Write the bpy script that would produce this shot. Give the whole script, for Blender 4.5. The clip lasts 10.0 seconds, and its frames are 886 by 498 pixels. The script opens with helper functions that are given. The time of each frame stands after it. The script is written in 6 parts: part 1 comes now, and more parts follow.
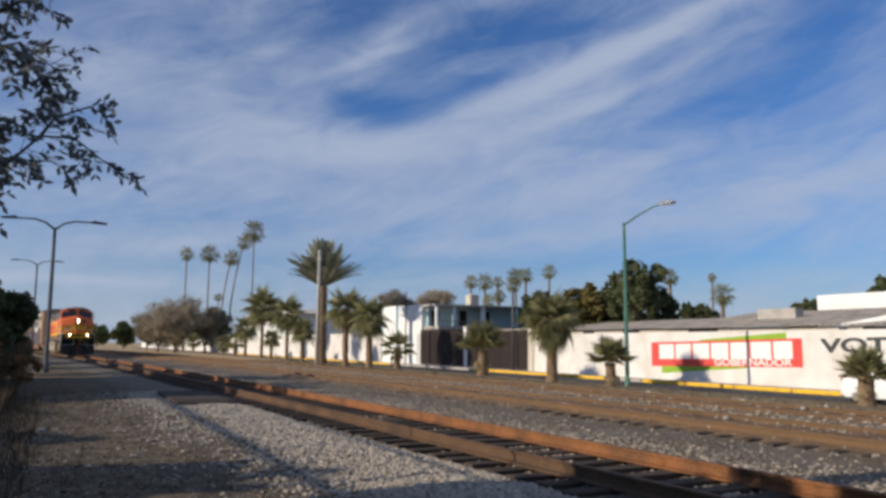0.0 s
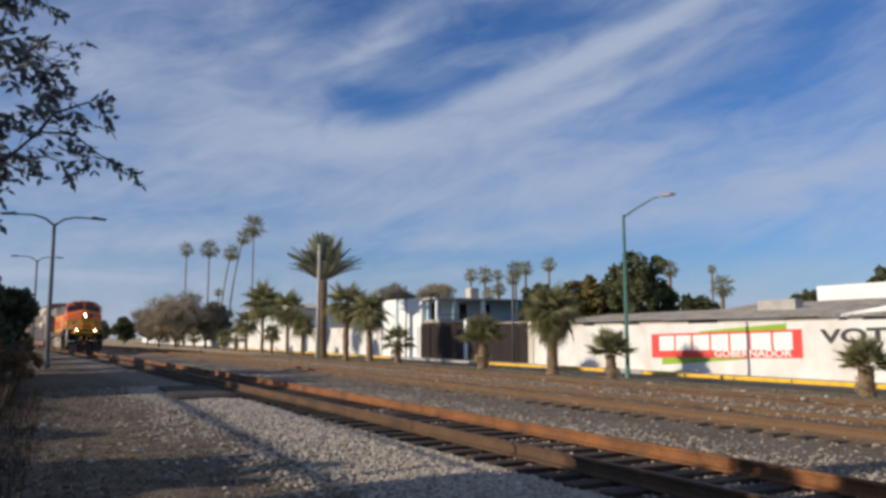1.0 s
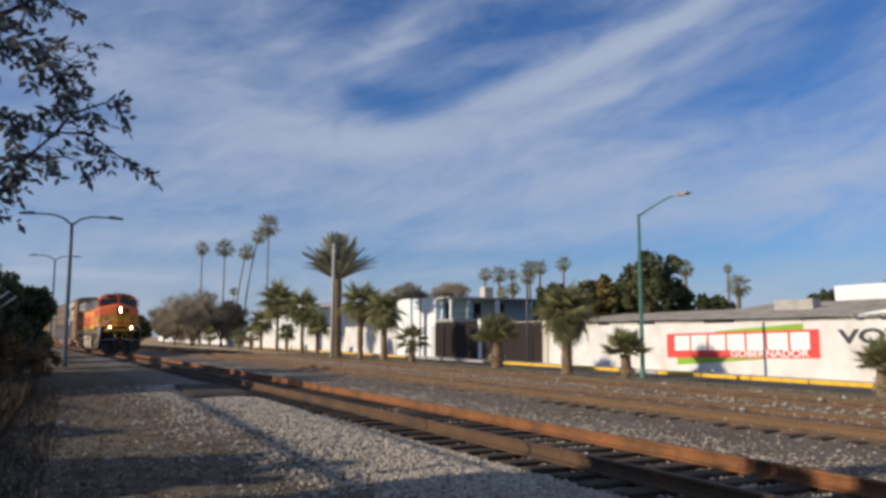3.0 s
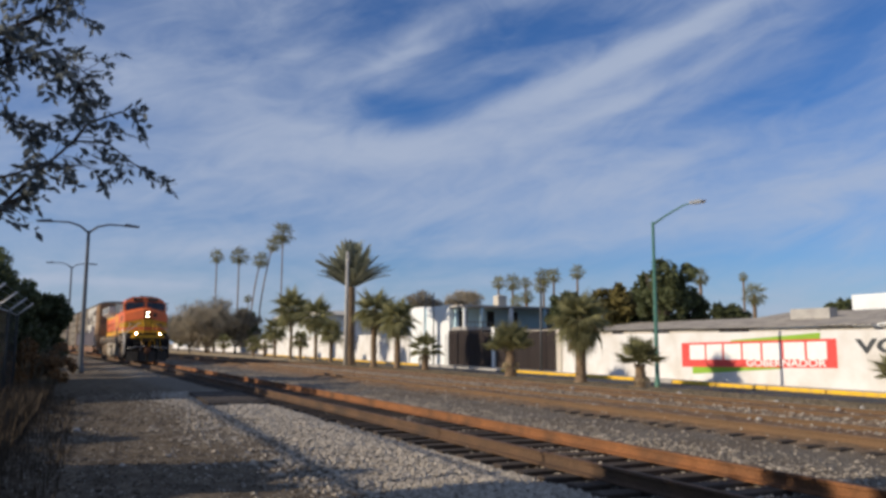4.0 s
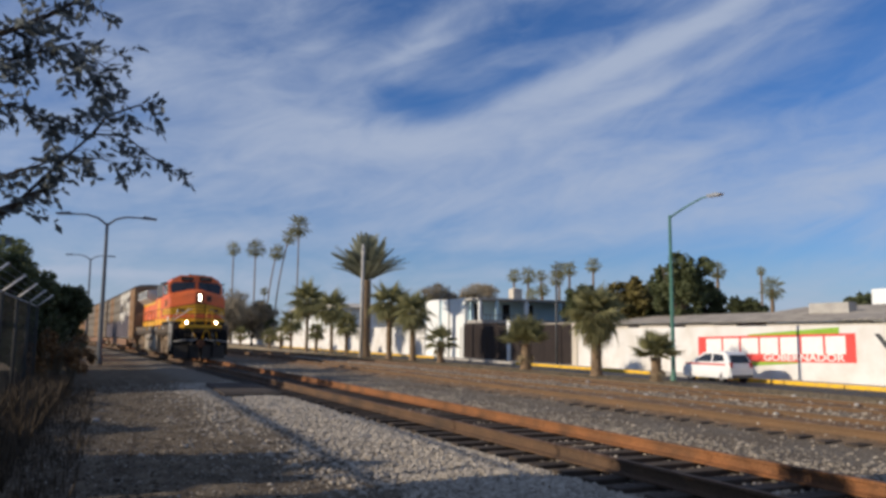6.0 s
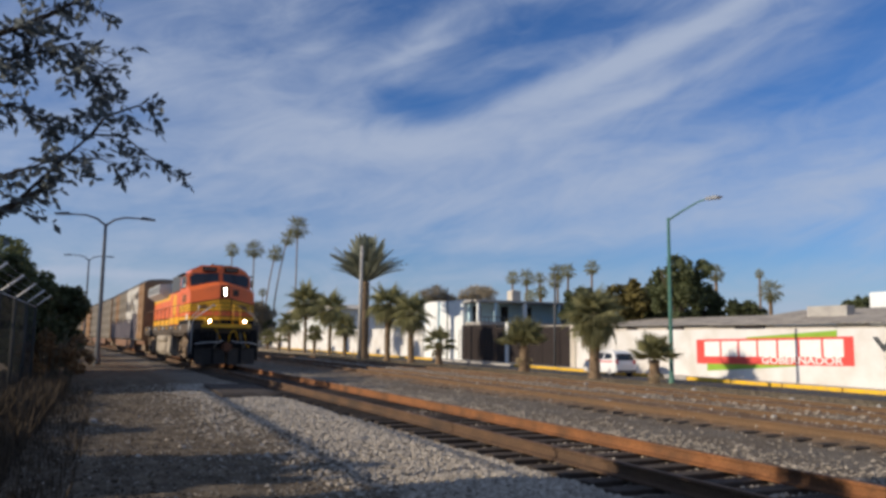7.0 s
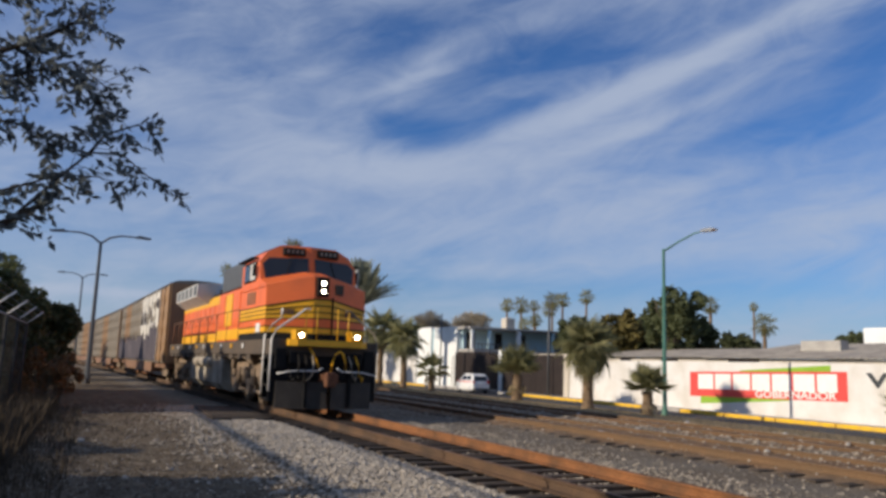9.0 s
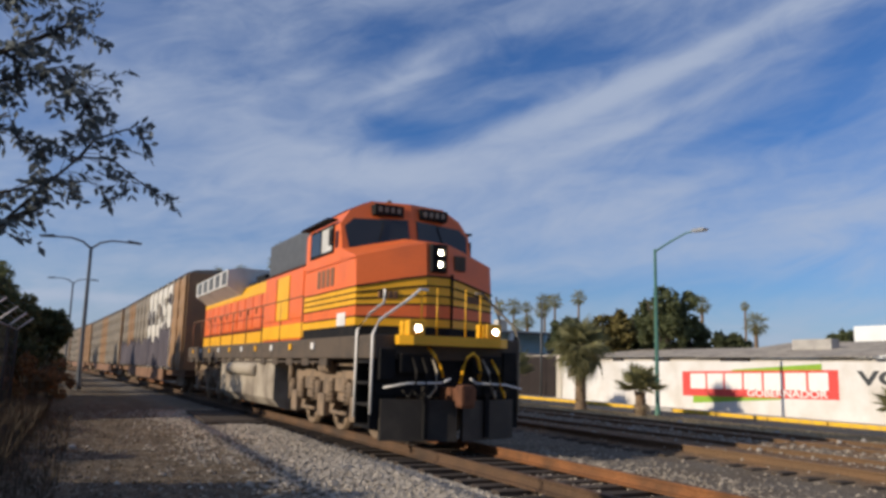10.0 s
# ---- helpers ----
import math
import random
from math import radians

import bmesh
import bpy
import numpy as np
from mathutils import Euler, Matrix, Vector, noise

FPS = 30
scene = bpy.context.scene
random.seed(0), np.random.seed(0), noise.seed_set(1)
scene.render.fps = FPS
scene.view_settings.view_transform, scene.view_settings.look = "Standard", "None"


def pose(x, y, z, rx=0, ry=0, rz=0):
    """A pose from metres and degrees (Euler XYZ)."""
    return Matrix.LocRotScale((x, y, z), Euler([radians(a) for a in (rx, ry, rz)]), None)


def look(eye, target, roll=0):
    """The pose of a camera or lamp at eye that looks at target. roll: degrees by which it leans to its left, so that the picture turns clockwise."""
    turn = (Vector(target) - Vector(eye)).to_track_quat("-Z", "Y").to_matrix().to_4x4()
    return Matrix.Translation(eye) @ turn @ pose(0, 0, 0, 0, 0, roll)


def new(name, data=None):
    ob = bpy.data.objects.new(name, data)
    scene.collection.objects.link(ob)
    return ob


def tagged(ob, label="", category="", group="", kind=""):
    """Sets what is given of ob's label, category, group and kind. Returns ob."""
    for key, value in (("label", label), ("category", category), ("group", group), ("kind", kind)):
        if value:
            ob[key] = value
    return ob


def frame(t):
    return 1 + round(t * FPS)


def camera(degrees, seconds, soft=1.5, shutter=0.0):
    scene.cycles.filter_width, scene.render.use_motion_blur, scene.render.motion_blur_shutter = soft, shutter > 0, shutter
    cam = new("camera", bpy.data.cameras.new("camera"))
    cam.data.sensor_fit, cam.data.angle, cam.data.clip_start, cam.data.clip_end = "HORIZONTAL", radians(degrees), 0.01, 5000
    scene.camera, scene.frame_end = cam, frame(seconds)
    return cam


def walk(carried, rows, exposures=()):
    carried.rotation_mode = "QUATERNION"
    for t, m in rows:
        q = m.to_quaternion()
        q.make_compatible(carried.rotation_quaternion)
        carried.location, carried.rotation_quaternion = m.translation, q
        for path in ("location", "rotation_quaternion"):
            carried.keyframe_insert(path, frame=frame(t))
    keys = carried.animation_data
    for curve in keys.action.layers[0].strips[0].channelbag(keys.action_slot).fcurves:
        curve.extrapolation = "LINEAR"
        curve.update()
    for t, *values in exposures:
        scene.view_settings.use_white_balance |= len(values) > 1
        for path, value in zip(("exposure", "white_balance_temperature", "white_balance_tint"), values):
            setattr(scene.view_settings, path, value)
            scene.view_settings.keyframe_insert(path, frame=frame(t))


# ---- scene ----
cam = camera(60.0, 10.0, soft=3.2)
EYE_Z = 1.38          # the lens above the rail heads
walk(cam, [
    (0.0, pose(0, 0, 1.38, 97.063, -0.344, -26.748)),
    (0.5, pose(0, 0, 1.38, 95.544, -0.346, -25.956)),
    (1.0, pose(0, 0, 1.38, 96.567, 0.048, -26.720)),
    (1.5, pose(0, 0, 1.38, 96.972, -0.851, -27.117)),
    (2.0, pose(0, 0, 1.38, 97.335, -1.341, -27.045)),
    (2.5, pose(0, 0, 1.38, 96.617, -0.635, -26.331)),
    (4.0, pose(0, 0, 1.38, 97.110, -0.276, -24.679)),
    (4.5, pose(0, 0, 1.38, 98.706, -0.368, -23.743)),
    (5.0, pose(0, 0, 1.38, 98.037, -0.141, -23.695)),
    (5.5, pose(0, 0, 1.38, 98.054, -0.979, -22.578)),
    (6.0, pose(0, 0, 1.38, 96.577, -0.533, -23.549)),
    (7.5, pose(0, 0, 1.38, 96.933, -0.850, -23.550)),
    (8.0, pose(0, 0, 1.38, 97.859, -1.309, -22.556)),
    (8.5, pose(0, 0, 1.38, 97.372, -1.149, -24.746)),
    (9.0, pose(0, 0, 1.38, 98.652, -2.014, -24.187)),
    (9.5, pose(0, 0, 1.38, 98.354, -1.684, -24.351)),
    (10.0, pose(0, 0, 1.38, 98.828, -1.449, -24.706)),
], exposures=[(0.0, 0.0), (10.0, 0.0)])

# ---- world and sun ----
SUN_AZ = math.atan2(-1.0, 0.07)      # towards the sun: low, straight across the tracks from the left
SUN_EL = radians(20.0)
TO_SUN = Vector((math.sin(SUN_AZ) * math.cos(SUN_EL), math.cos(SUN_AZ) * math.cos(SUN_EL), math.sin(SUN_EL)))


def build_world():
    w = bpy.data.worlds.new("sky")
    scene.world = w
    w.use_nodes = True
    nt = w.node_tree
    nt.nodes.clear()
    N, L = nt.nodes.new, nt.links.new
    out, bg = N("ShaderNodeOutputWorld"), N("ShaderNodeBackground")
    bg.inputs["Strength"].default_value = 0.095
    sky = N("ShaderNodeTexSky")
    sky.sky_type, sky.sun_disc = "NISHITA", False
    sky.sun_elevation, sky.sun_rotation = SUN_EL, SUN_AZ
    sky.air_density, sky.dust_density, sky.ozone_density = 1.0, 0.6, 2.5
    co = N("ShaderNodeTexCoord")
    sep = N("ShaderNodeSeparateXYZ")
    L(co.outputs["Generated"], sep.inputs[0])

    def mth(op, a, b=0.0, c=None):
        n = N("ShaderNodeMath")
        n.operation = op
        for i, v in enumerate((a, b) if c is None else (a, b, c)):
            if isinstance(v, (int, float)):
                n.inputs[i].default_value = v
            else:
                L(v, n.inputs[i])
        return n.outputs[0]
    # bearing and height over the horizon
    az, el = mth("ARCTAN2", sep.outputs[0], sep.outputs[1]), mth("ARCSINE", sep.outputs[2])

    def along(a0, e0, turn):
        x, y = mth("SUBTRACT", az, a0), mth("SUBTRACT", el, e0)
        c, s = math.cos(turn), math.sin(turn)
        return mth("ADD", mth("MULTIPLY", x, c), mth("MULTIPLY", y, s)), mth("SUBTRACT", mth("MULTIPLY", y, c), mth("MULTIPLY", x, s))

    def nz(scale, detail, rough, dist, vec):
        n = N("ShaderNodeTexNoise")
        n.inputs["Scale"].default_value, n.inputs["Detail"].default_value = scale, detail
        n.inputs["Roughness"].default_value, n.inputs["Distortion"].default_value = rough, dist
        L(vec, n.inputs["Vector"])
        return n.outputs[0]

    def ramp(val, lo, hi):
        n = N("ShaderNodeMapRange")
        n.interpolation_type = "SMOOTHSTEP"
        n.inputs[1].default_value, n.inputs[2].default_value = lo, hi
        L(val, n.inputs[0])
        return n.outputs[0]
    p, q = along(0.4, 0.2, 0.22)
    comb = N("ShaderNodeCombineXYZ")
    L(mth("MULTIPLY", p, 3.2), comb.inputs[0])
    L(mth("MULTIPLY", q, 11.0), comb.inputs[1])
    comb.inputs[2].default_value = 3.1
    comb2 = N("ShaderNodeCombineXYZ")
    L(mth("MULTIPLY", p, 9.0), comb2.inputs[0])
    L(mth("MULTIPLY", q, 24.0), comb2.inputs[1])
    wisp = nz(1.0, 7.0, 0.6, 0.7, comb.outputs[0])
    shred = nz(1.0, 6.0, 0.6, 1.2, comb2.outputs[0])
    # the banks of cirrus and the clear gaps between them: bearing, height, two radii, slant, weight
    dens = mth("ADD", mth("MULTIPLY", mth("SUBTRACT", wisp, 0.5), 1.2), mth("MULTIPLY", mth("SUBTRACT", shred, 0.5), 0.8))
    dens = mth("ADD", dens, 0.43)
    for a0, e0, ra, re_, turn, wt in BANKS:
        x, y = along(a0, e0, turn)
        x, y = mth("DIVIDE", x, ra), mth("DIVIDE", y, re_)
        r2 = mth("ADD", mth("MULTIPLY", x, x), mth("MULTIPLY", y, y))
        dens = mth("ADD", dens, mth("MULTIPLY", mth("EXPONENT", mth("MULTIPLY", r2, -1.0), 0.0), wt))
    mask = ramp(dens, -0.25, 1.25)
    # a veil of haze low over the horizon
    low = mth("SUBTRACT", 1.0, ramp(sep.outputs[2], 0.0, 0.17))
    mask = mth("MINIMUM", mth("ADD", mth("MULTIPLY", mask, 0.88), mth("MULTIPLY", low, 0.34)), 0.92)
    mix = N("ShaderNodeMix")
    mix.data_type = "RGBA"
    L(mask, mix.inputs[0])
    tint = N("ShaderNodeMix")
    tint.data_type, tint.blend_type = "RGBA", "MULTIPLY"
    tint.inputs[0].default_value, tint.inputs[7].default_value = 1.0, (0.44, 0.74, 1.19, 1)
    L(sky.outputs[0], tint.inputs[6])
    L(tint.outputs[2], mix.inputs[6])
    mix.inputs[7].default_value = (4.4, 5.08, 6.5, 1)
    L(mix.outputs[2], bg.inputs[0])
    L(bg.outputs[0], out.inputs[0])


BANKS = (
    (0.710, 0.371, 0.247, 0.017, 0.335, 0.80),
    (0.664, 0.305, 0.141, 0.013, 0.317, 0.45),
    (0.500, 0.274, 0.115, 0.019, 0.134, 0.35),
    (0.298, 0.250, 0.244, 0.025, 0.000, 0.40),
    (0.079, 0.299, 0.154, 0.027, -0.033, 0.35),
    (0.131, 0.335, 0.084, 0.012, 0.000, 0.20),
    (-0.018, 0.334, 0.099, 0.033, 0.165, 0.20),
    (0.362, 0.363, 0.078, 0.009, 0.361, 0.40),
    (0.229, 0.362, 0.037, 0.009, 0.163, 0.30),
    (0.392, 0.395, 0.048, 0.009, 0.490, 0.25),
    (0.804, 0.258, 0.225, 0.021, 0.287, 0.28),
    (0.898, 0.189, 0.187, 0.028, 0.206, 0.30),
    (0.478, 0.190, 0.525, 0.050, 0.000, 0.28),
    (0.478, 0.124, 0.082, 0.013, 0.052, 0.28),
    (0.057, 0.125, 0.207, 0.022, 0.000, 0.20),
    (0.029, 0.073, 0.091, 0.006, 0.000, 0.25),
    (0.891, 0.299, 0.162, 0.030, 0.301, -0.55),
    (0.371, 0.304, 0.084, 0.024, -0.050, -0.52),
    (0.538, 0.396, 0.127, 0.038, 0.291, -0.45),
    (0.353, 0.421, 0.096, 0.025, 0.240, -0.30),
    (0.969, 0.376, 0.074, 0.029, 0.326, -0.50),
    (0.507, 0.334, 0.078, 0.014, 0.331, -0.30),
    (0.771, 0.288, 0.098, 0.011, 0.302, -0.20),
    (0.625, 0.103, 0.578, 0.019, 0.000, -0.28),
    (0.036, 0.261, 0.076, 0.008, 0.000, -0.15),
)
build_world()
sun = new("sun", bpy.data.lights.new("sun", "SUN"))
sun.data.energy, sun.data.angle, sun.data.color = 4.5, radians(0.6), (1.0, 0.86, 0.68)
sun.matrix_world = look(TO_SUN * 100, (0, 0, 0))

# ---- materials ----


def mat(name, base, rough=0.7, metal=0.0, var=0.25, scale=6.0, bump=0.2, fine=60.0, second=None, spec=0.4, island=False, emit=0.0, coat=0.0, through_light=0.0):
    """A surface with blotches, grain and relief; second: the colour of its stains."""
    m = bpy.data.materials.new(name)
    m.use_nodes = True
    nt = m.node_tree
    N, L = nt.nodes.new, nt.links.new
    bs = nt.nodes["Principled BSDF"]
    bs.inputs["Roughness"].default_value, bs.inputs["Metallic"].default_value = rough, metal
    bs.inputs["Specular IOR Level"].default_value = spec
    bs.inputs["Coat Weight"].default_value = coat
    co = N("ShaderNodeTexCoord")
    n1, n2 = N("ShaderNodeTexNoise"), N("ShaderNodeTexNoise")
    for n, sc, de in ((n1, scale, 6.0), (n2, fine, 4.0)):
        n.inputs["Scale"].default_value, n.inputs["Detail"].default_value = sc, de
        L(co.outputs["Object"], n.inputs["Vector"])
    r1 = N("ShaderNodeMapRange")
    r1.inputs[1].default_value, r1.inputs[2].default_value = 0.42, 0.72
    L(n1.outputs[0], r1.inputs[0])
    mx = N("ShaderNodeMix")
    mx.data_type = "RGBA"
    sec = second or tuple(c * (1 - var) for c in base)
    mx.inputs[6].default_value, mx.inputs[7].default_value = (*base, 1), (*sec, 1)
    L(r1.outputs[0], mx.inputs[0])
    hs = N("ShaderNodeHueSaturation")
    r2 = N("ShaderNodeMapRange")
    r2.inputs[1].default_value, r2.inputs[2].default_value = 0.3, 0.7
    r2.inputs[3].default_value, r2.inputs[4].default_value = 1 - var * 0.6, 1 + var * 0.6
    L(n2.outputs[0], r2.inputs[0])
    val = r2.outputs[0]
    if island:
        ge = N("ShaderNodeNewGeometry")
        oi = N("ShaderNodeObjectInfo")
        ad = N("ShaderNodeMath")
        ad.operation = "ADD"
        L(ge.outputs["Random Per Island"], ad.inputs[0])
        L(oi.outputs["Random"], ad.inputs[1])
        mu = N("ShaderNodeMath")
        mu.operation = "MULTIPLY_ADD"
        mu.inputs[1].default_value, mu.inputs[2].default_value = 0.45, 0.55
        L(ad.outputs[0], mu.inputs[0])
        m2 = N("ShaderNodeMath")
        m2.operation = "MULTIPLY"
        L(mu.outputs[0], m2.inputs[0])
        L(val, m2.inputs[1])
        val = m2.outputs[0]
    L(val, hs.inputs["Value"])
    L(mx.outputs[2], hs.inputs["Color"])
    L(hs.outputs[0], bs.inputs["Base Color"])
    bp = N("ShaderNodeBump")
    bp.inputs["Strength"].default_value, bp.inputs["Distance"].default_value = bump, 0.02
    L(n2.outputs[0], bp.inputs["Height"])
    L(bp.outputs[0], bs.inputs["Normal"])
    if through_light:
        tr, ms = N("ShaderNodeBsdfTranslucent"), N("ShaderNodeMixShader")
        ms.inputs[0].default_value = through_light
        L(hs.outputs[0], tr.inputs["Color"])
        L(bs.outputs[0], ms.inputs[1])
        L(tr.outputs[0], ms.inputs[2])
        L(ms.outputs[0], nt.nodes["Material Output"].inputs["Surface"])
    if emit:
        bs.inputs["Emission Color"].default_value = (1.0, 0.86, 0.62, 1)
        bs.inputs["Emission Strength"].default_value = emit
    return m


def glass_mat(name, tint):
    m = bpy.data.materials.new(name)
    m.use_nodes = True
    bs = m.node_tree.nodes["Principled BSDF"]
    bs.inputs["Base Color"].default_value = (*tint, 1)
    bs.inputs["Roughness"].default_value = 0.04
    bs.inputs["Specular IOR Level"].default_value = 0.6
    return m


def ground_mat():
    """Dirt road, pale ballast, rusty dirt between the tracks and dry verge, blended by place."""
    m = bpy.data.materials.new("ground")
    m.use_nodes = True
    nt = m.node_tree
    N, L = nt.nodes.new, nt.links.new
    bs = nt.nodes["Principled BSDF"]
    bs.inputs["Roughness"].default_value = 0.95
    bs.inputs["Specular IOR Level"].default_value = 0.15
    co, sep = N("ShaderNodeTexCoord"), N("ShaderNodeSeparateXYZ")
    L(co.outputs["Object"], sep.inputs[0])

    def noise_n(scale, detail, rough=0.6):
        n = N("ShaderNodeTexNoise")
        n.inputs["Scale"].default_value, n.inputs["Detail"].default_value, n.inputs["Roughness"].default_value = scale, detail, rough
        L(co.outputs["Object"], n.inputs["Vector"])
        return n.outputs[0]

    def mth(op, a, b):
        n = N("ShaderNodeMath")
        n.operation = op
        for i, v in enumerate((a, b)):
            if isinstance(v, (int, float)):
                n.inputs[i].default_value = v
            else:
                L(v, n.inputs[i])
        return n.outputs[0]

    def mixc(f, a, b):
        n = N("ShaderNodeMix")
        n.data_type = "RGBA"
        for i, v in ((0, f), (6, a), (7, b)):
            if isinstance(v, tuple):
                n.inputs[i].default_value = (*v, 1)
            else:
                L(v, n.inputs[i])
        return n.outputs[2]

    def rng(v, lo, hi):
        n = N("ShaderNodeMapRange")
        n.inputs[1].default_value, n.inputs[2].default_value = lo, hi
        L(v, n.inputs[0])
        return n.outputs[0]
    wob, fine, mid = noise_n(0.5, 5.0), noise_n(28.0, 4.0), noise_n(3.0, 6.0)
    # straightened coordinate: the distance from the curving first track
    y = sep.outputs[1]
    bend = mth("ADD", mth("MULTIPLY", y, 0.025), mth("MULTIPLY", mth("MULTIPLY", y, y), 0.0003))
    off = mth("ADD", mth("SUBTRACT", sep.outputs[0], 6.5), mth("ADD", bend, mth("MULTIPLY", mth("SUBTRACT", wob, 0.5), 1.5)))
    dirt = mixc(rng(mid, 0.35, 0.65), (0.095, 0.072, 0.050), (0.225, 0.178, 0.125))
    stone = mixc(rng(fine, 0.35, 0.65), (0.085, 0.070, 0.056), (0.33, 0.285, 0.225))
    rust = mixc(rng(mid, 0.35, 0.65), (0.155, 0.095, 0.056), (0.30, 0.192, 0.112))
    grey = mixc(rng(fine, 0.35, 0.65), (0.088, 0.068, 0.050), (0.26, 0.208, 0.152))
    grass = mixc(rng(mid, 0.35, 0.65), (0.52, 0.40, 0.24), (0.38, 0.28, 0.16))
    col = mixc(rng(off, -3.4, -2.6), dirt, stone)
    col = mixc(rng(off, -0.9, -0.4), col, mixc(rng(mid, 0.4, 0.6), grey, rust))
    col = mixc(rng(off, 1.2, 2.0), col, mixc(rng(wob, 0.40, 0.60), grey, stone))
    col = mixc(rng(off, 4.3, 4.9), col, rust)
    col = mixc(mth("MULTIPLY", rng(off, 6.1, 6.6), mth("SUBTRACT", 1.0, rng(off, 7.5, 7.9))), col, stone)
    col = mixc(rng(off, 10.4, 11.4), col, grass)
    hs = N("ShaderNodeHueSaturation")
    r2 = N("ShaderNodeMapRange")
    r2.inputs[3].default_value, r2.inputs[4].default_value = 0.7, 1.3
    L(noise_n(55.0, 3.0), r2.inputs[0])
    L(r2.outputs[0], hs.inputs["Value"])
    L(col, hs.inputs["Color"])
    L(hs.outputs[0], bs.inputs["Base Color"])
    bp = N("ShaderNodeBump")
    bp.inputs["Strength"].default_value, bp.inputs["Distance"].default_value = 0.9, 0.06
    L(mth("ADD", fine, mth("MULTIPLY", noise_n(9.0, 5.0, 0.7), 1.2)), bp.inputs["Height"])
    L(bp.outputs[0], bs.inputs["Normal"])
    return m


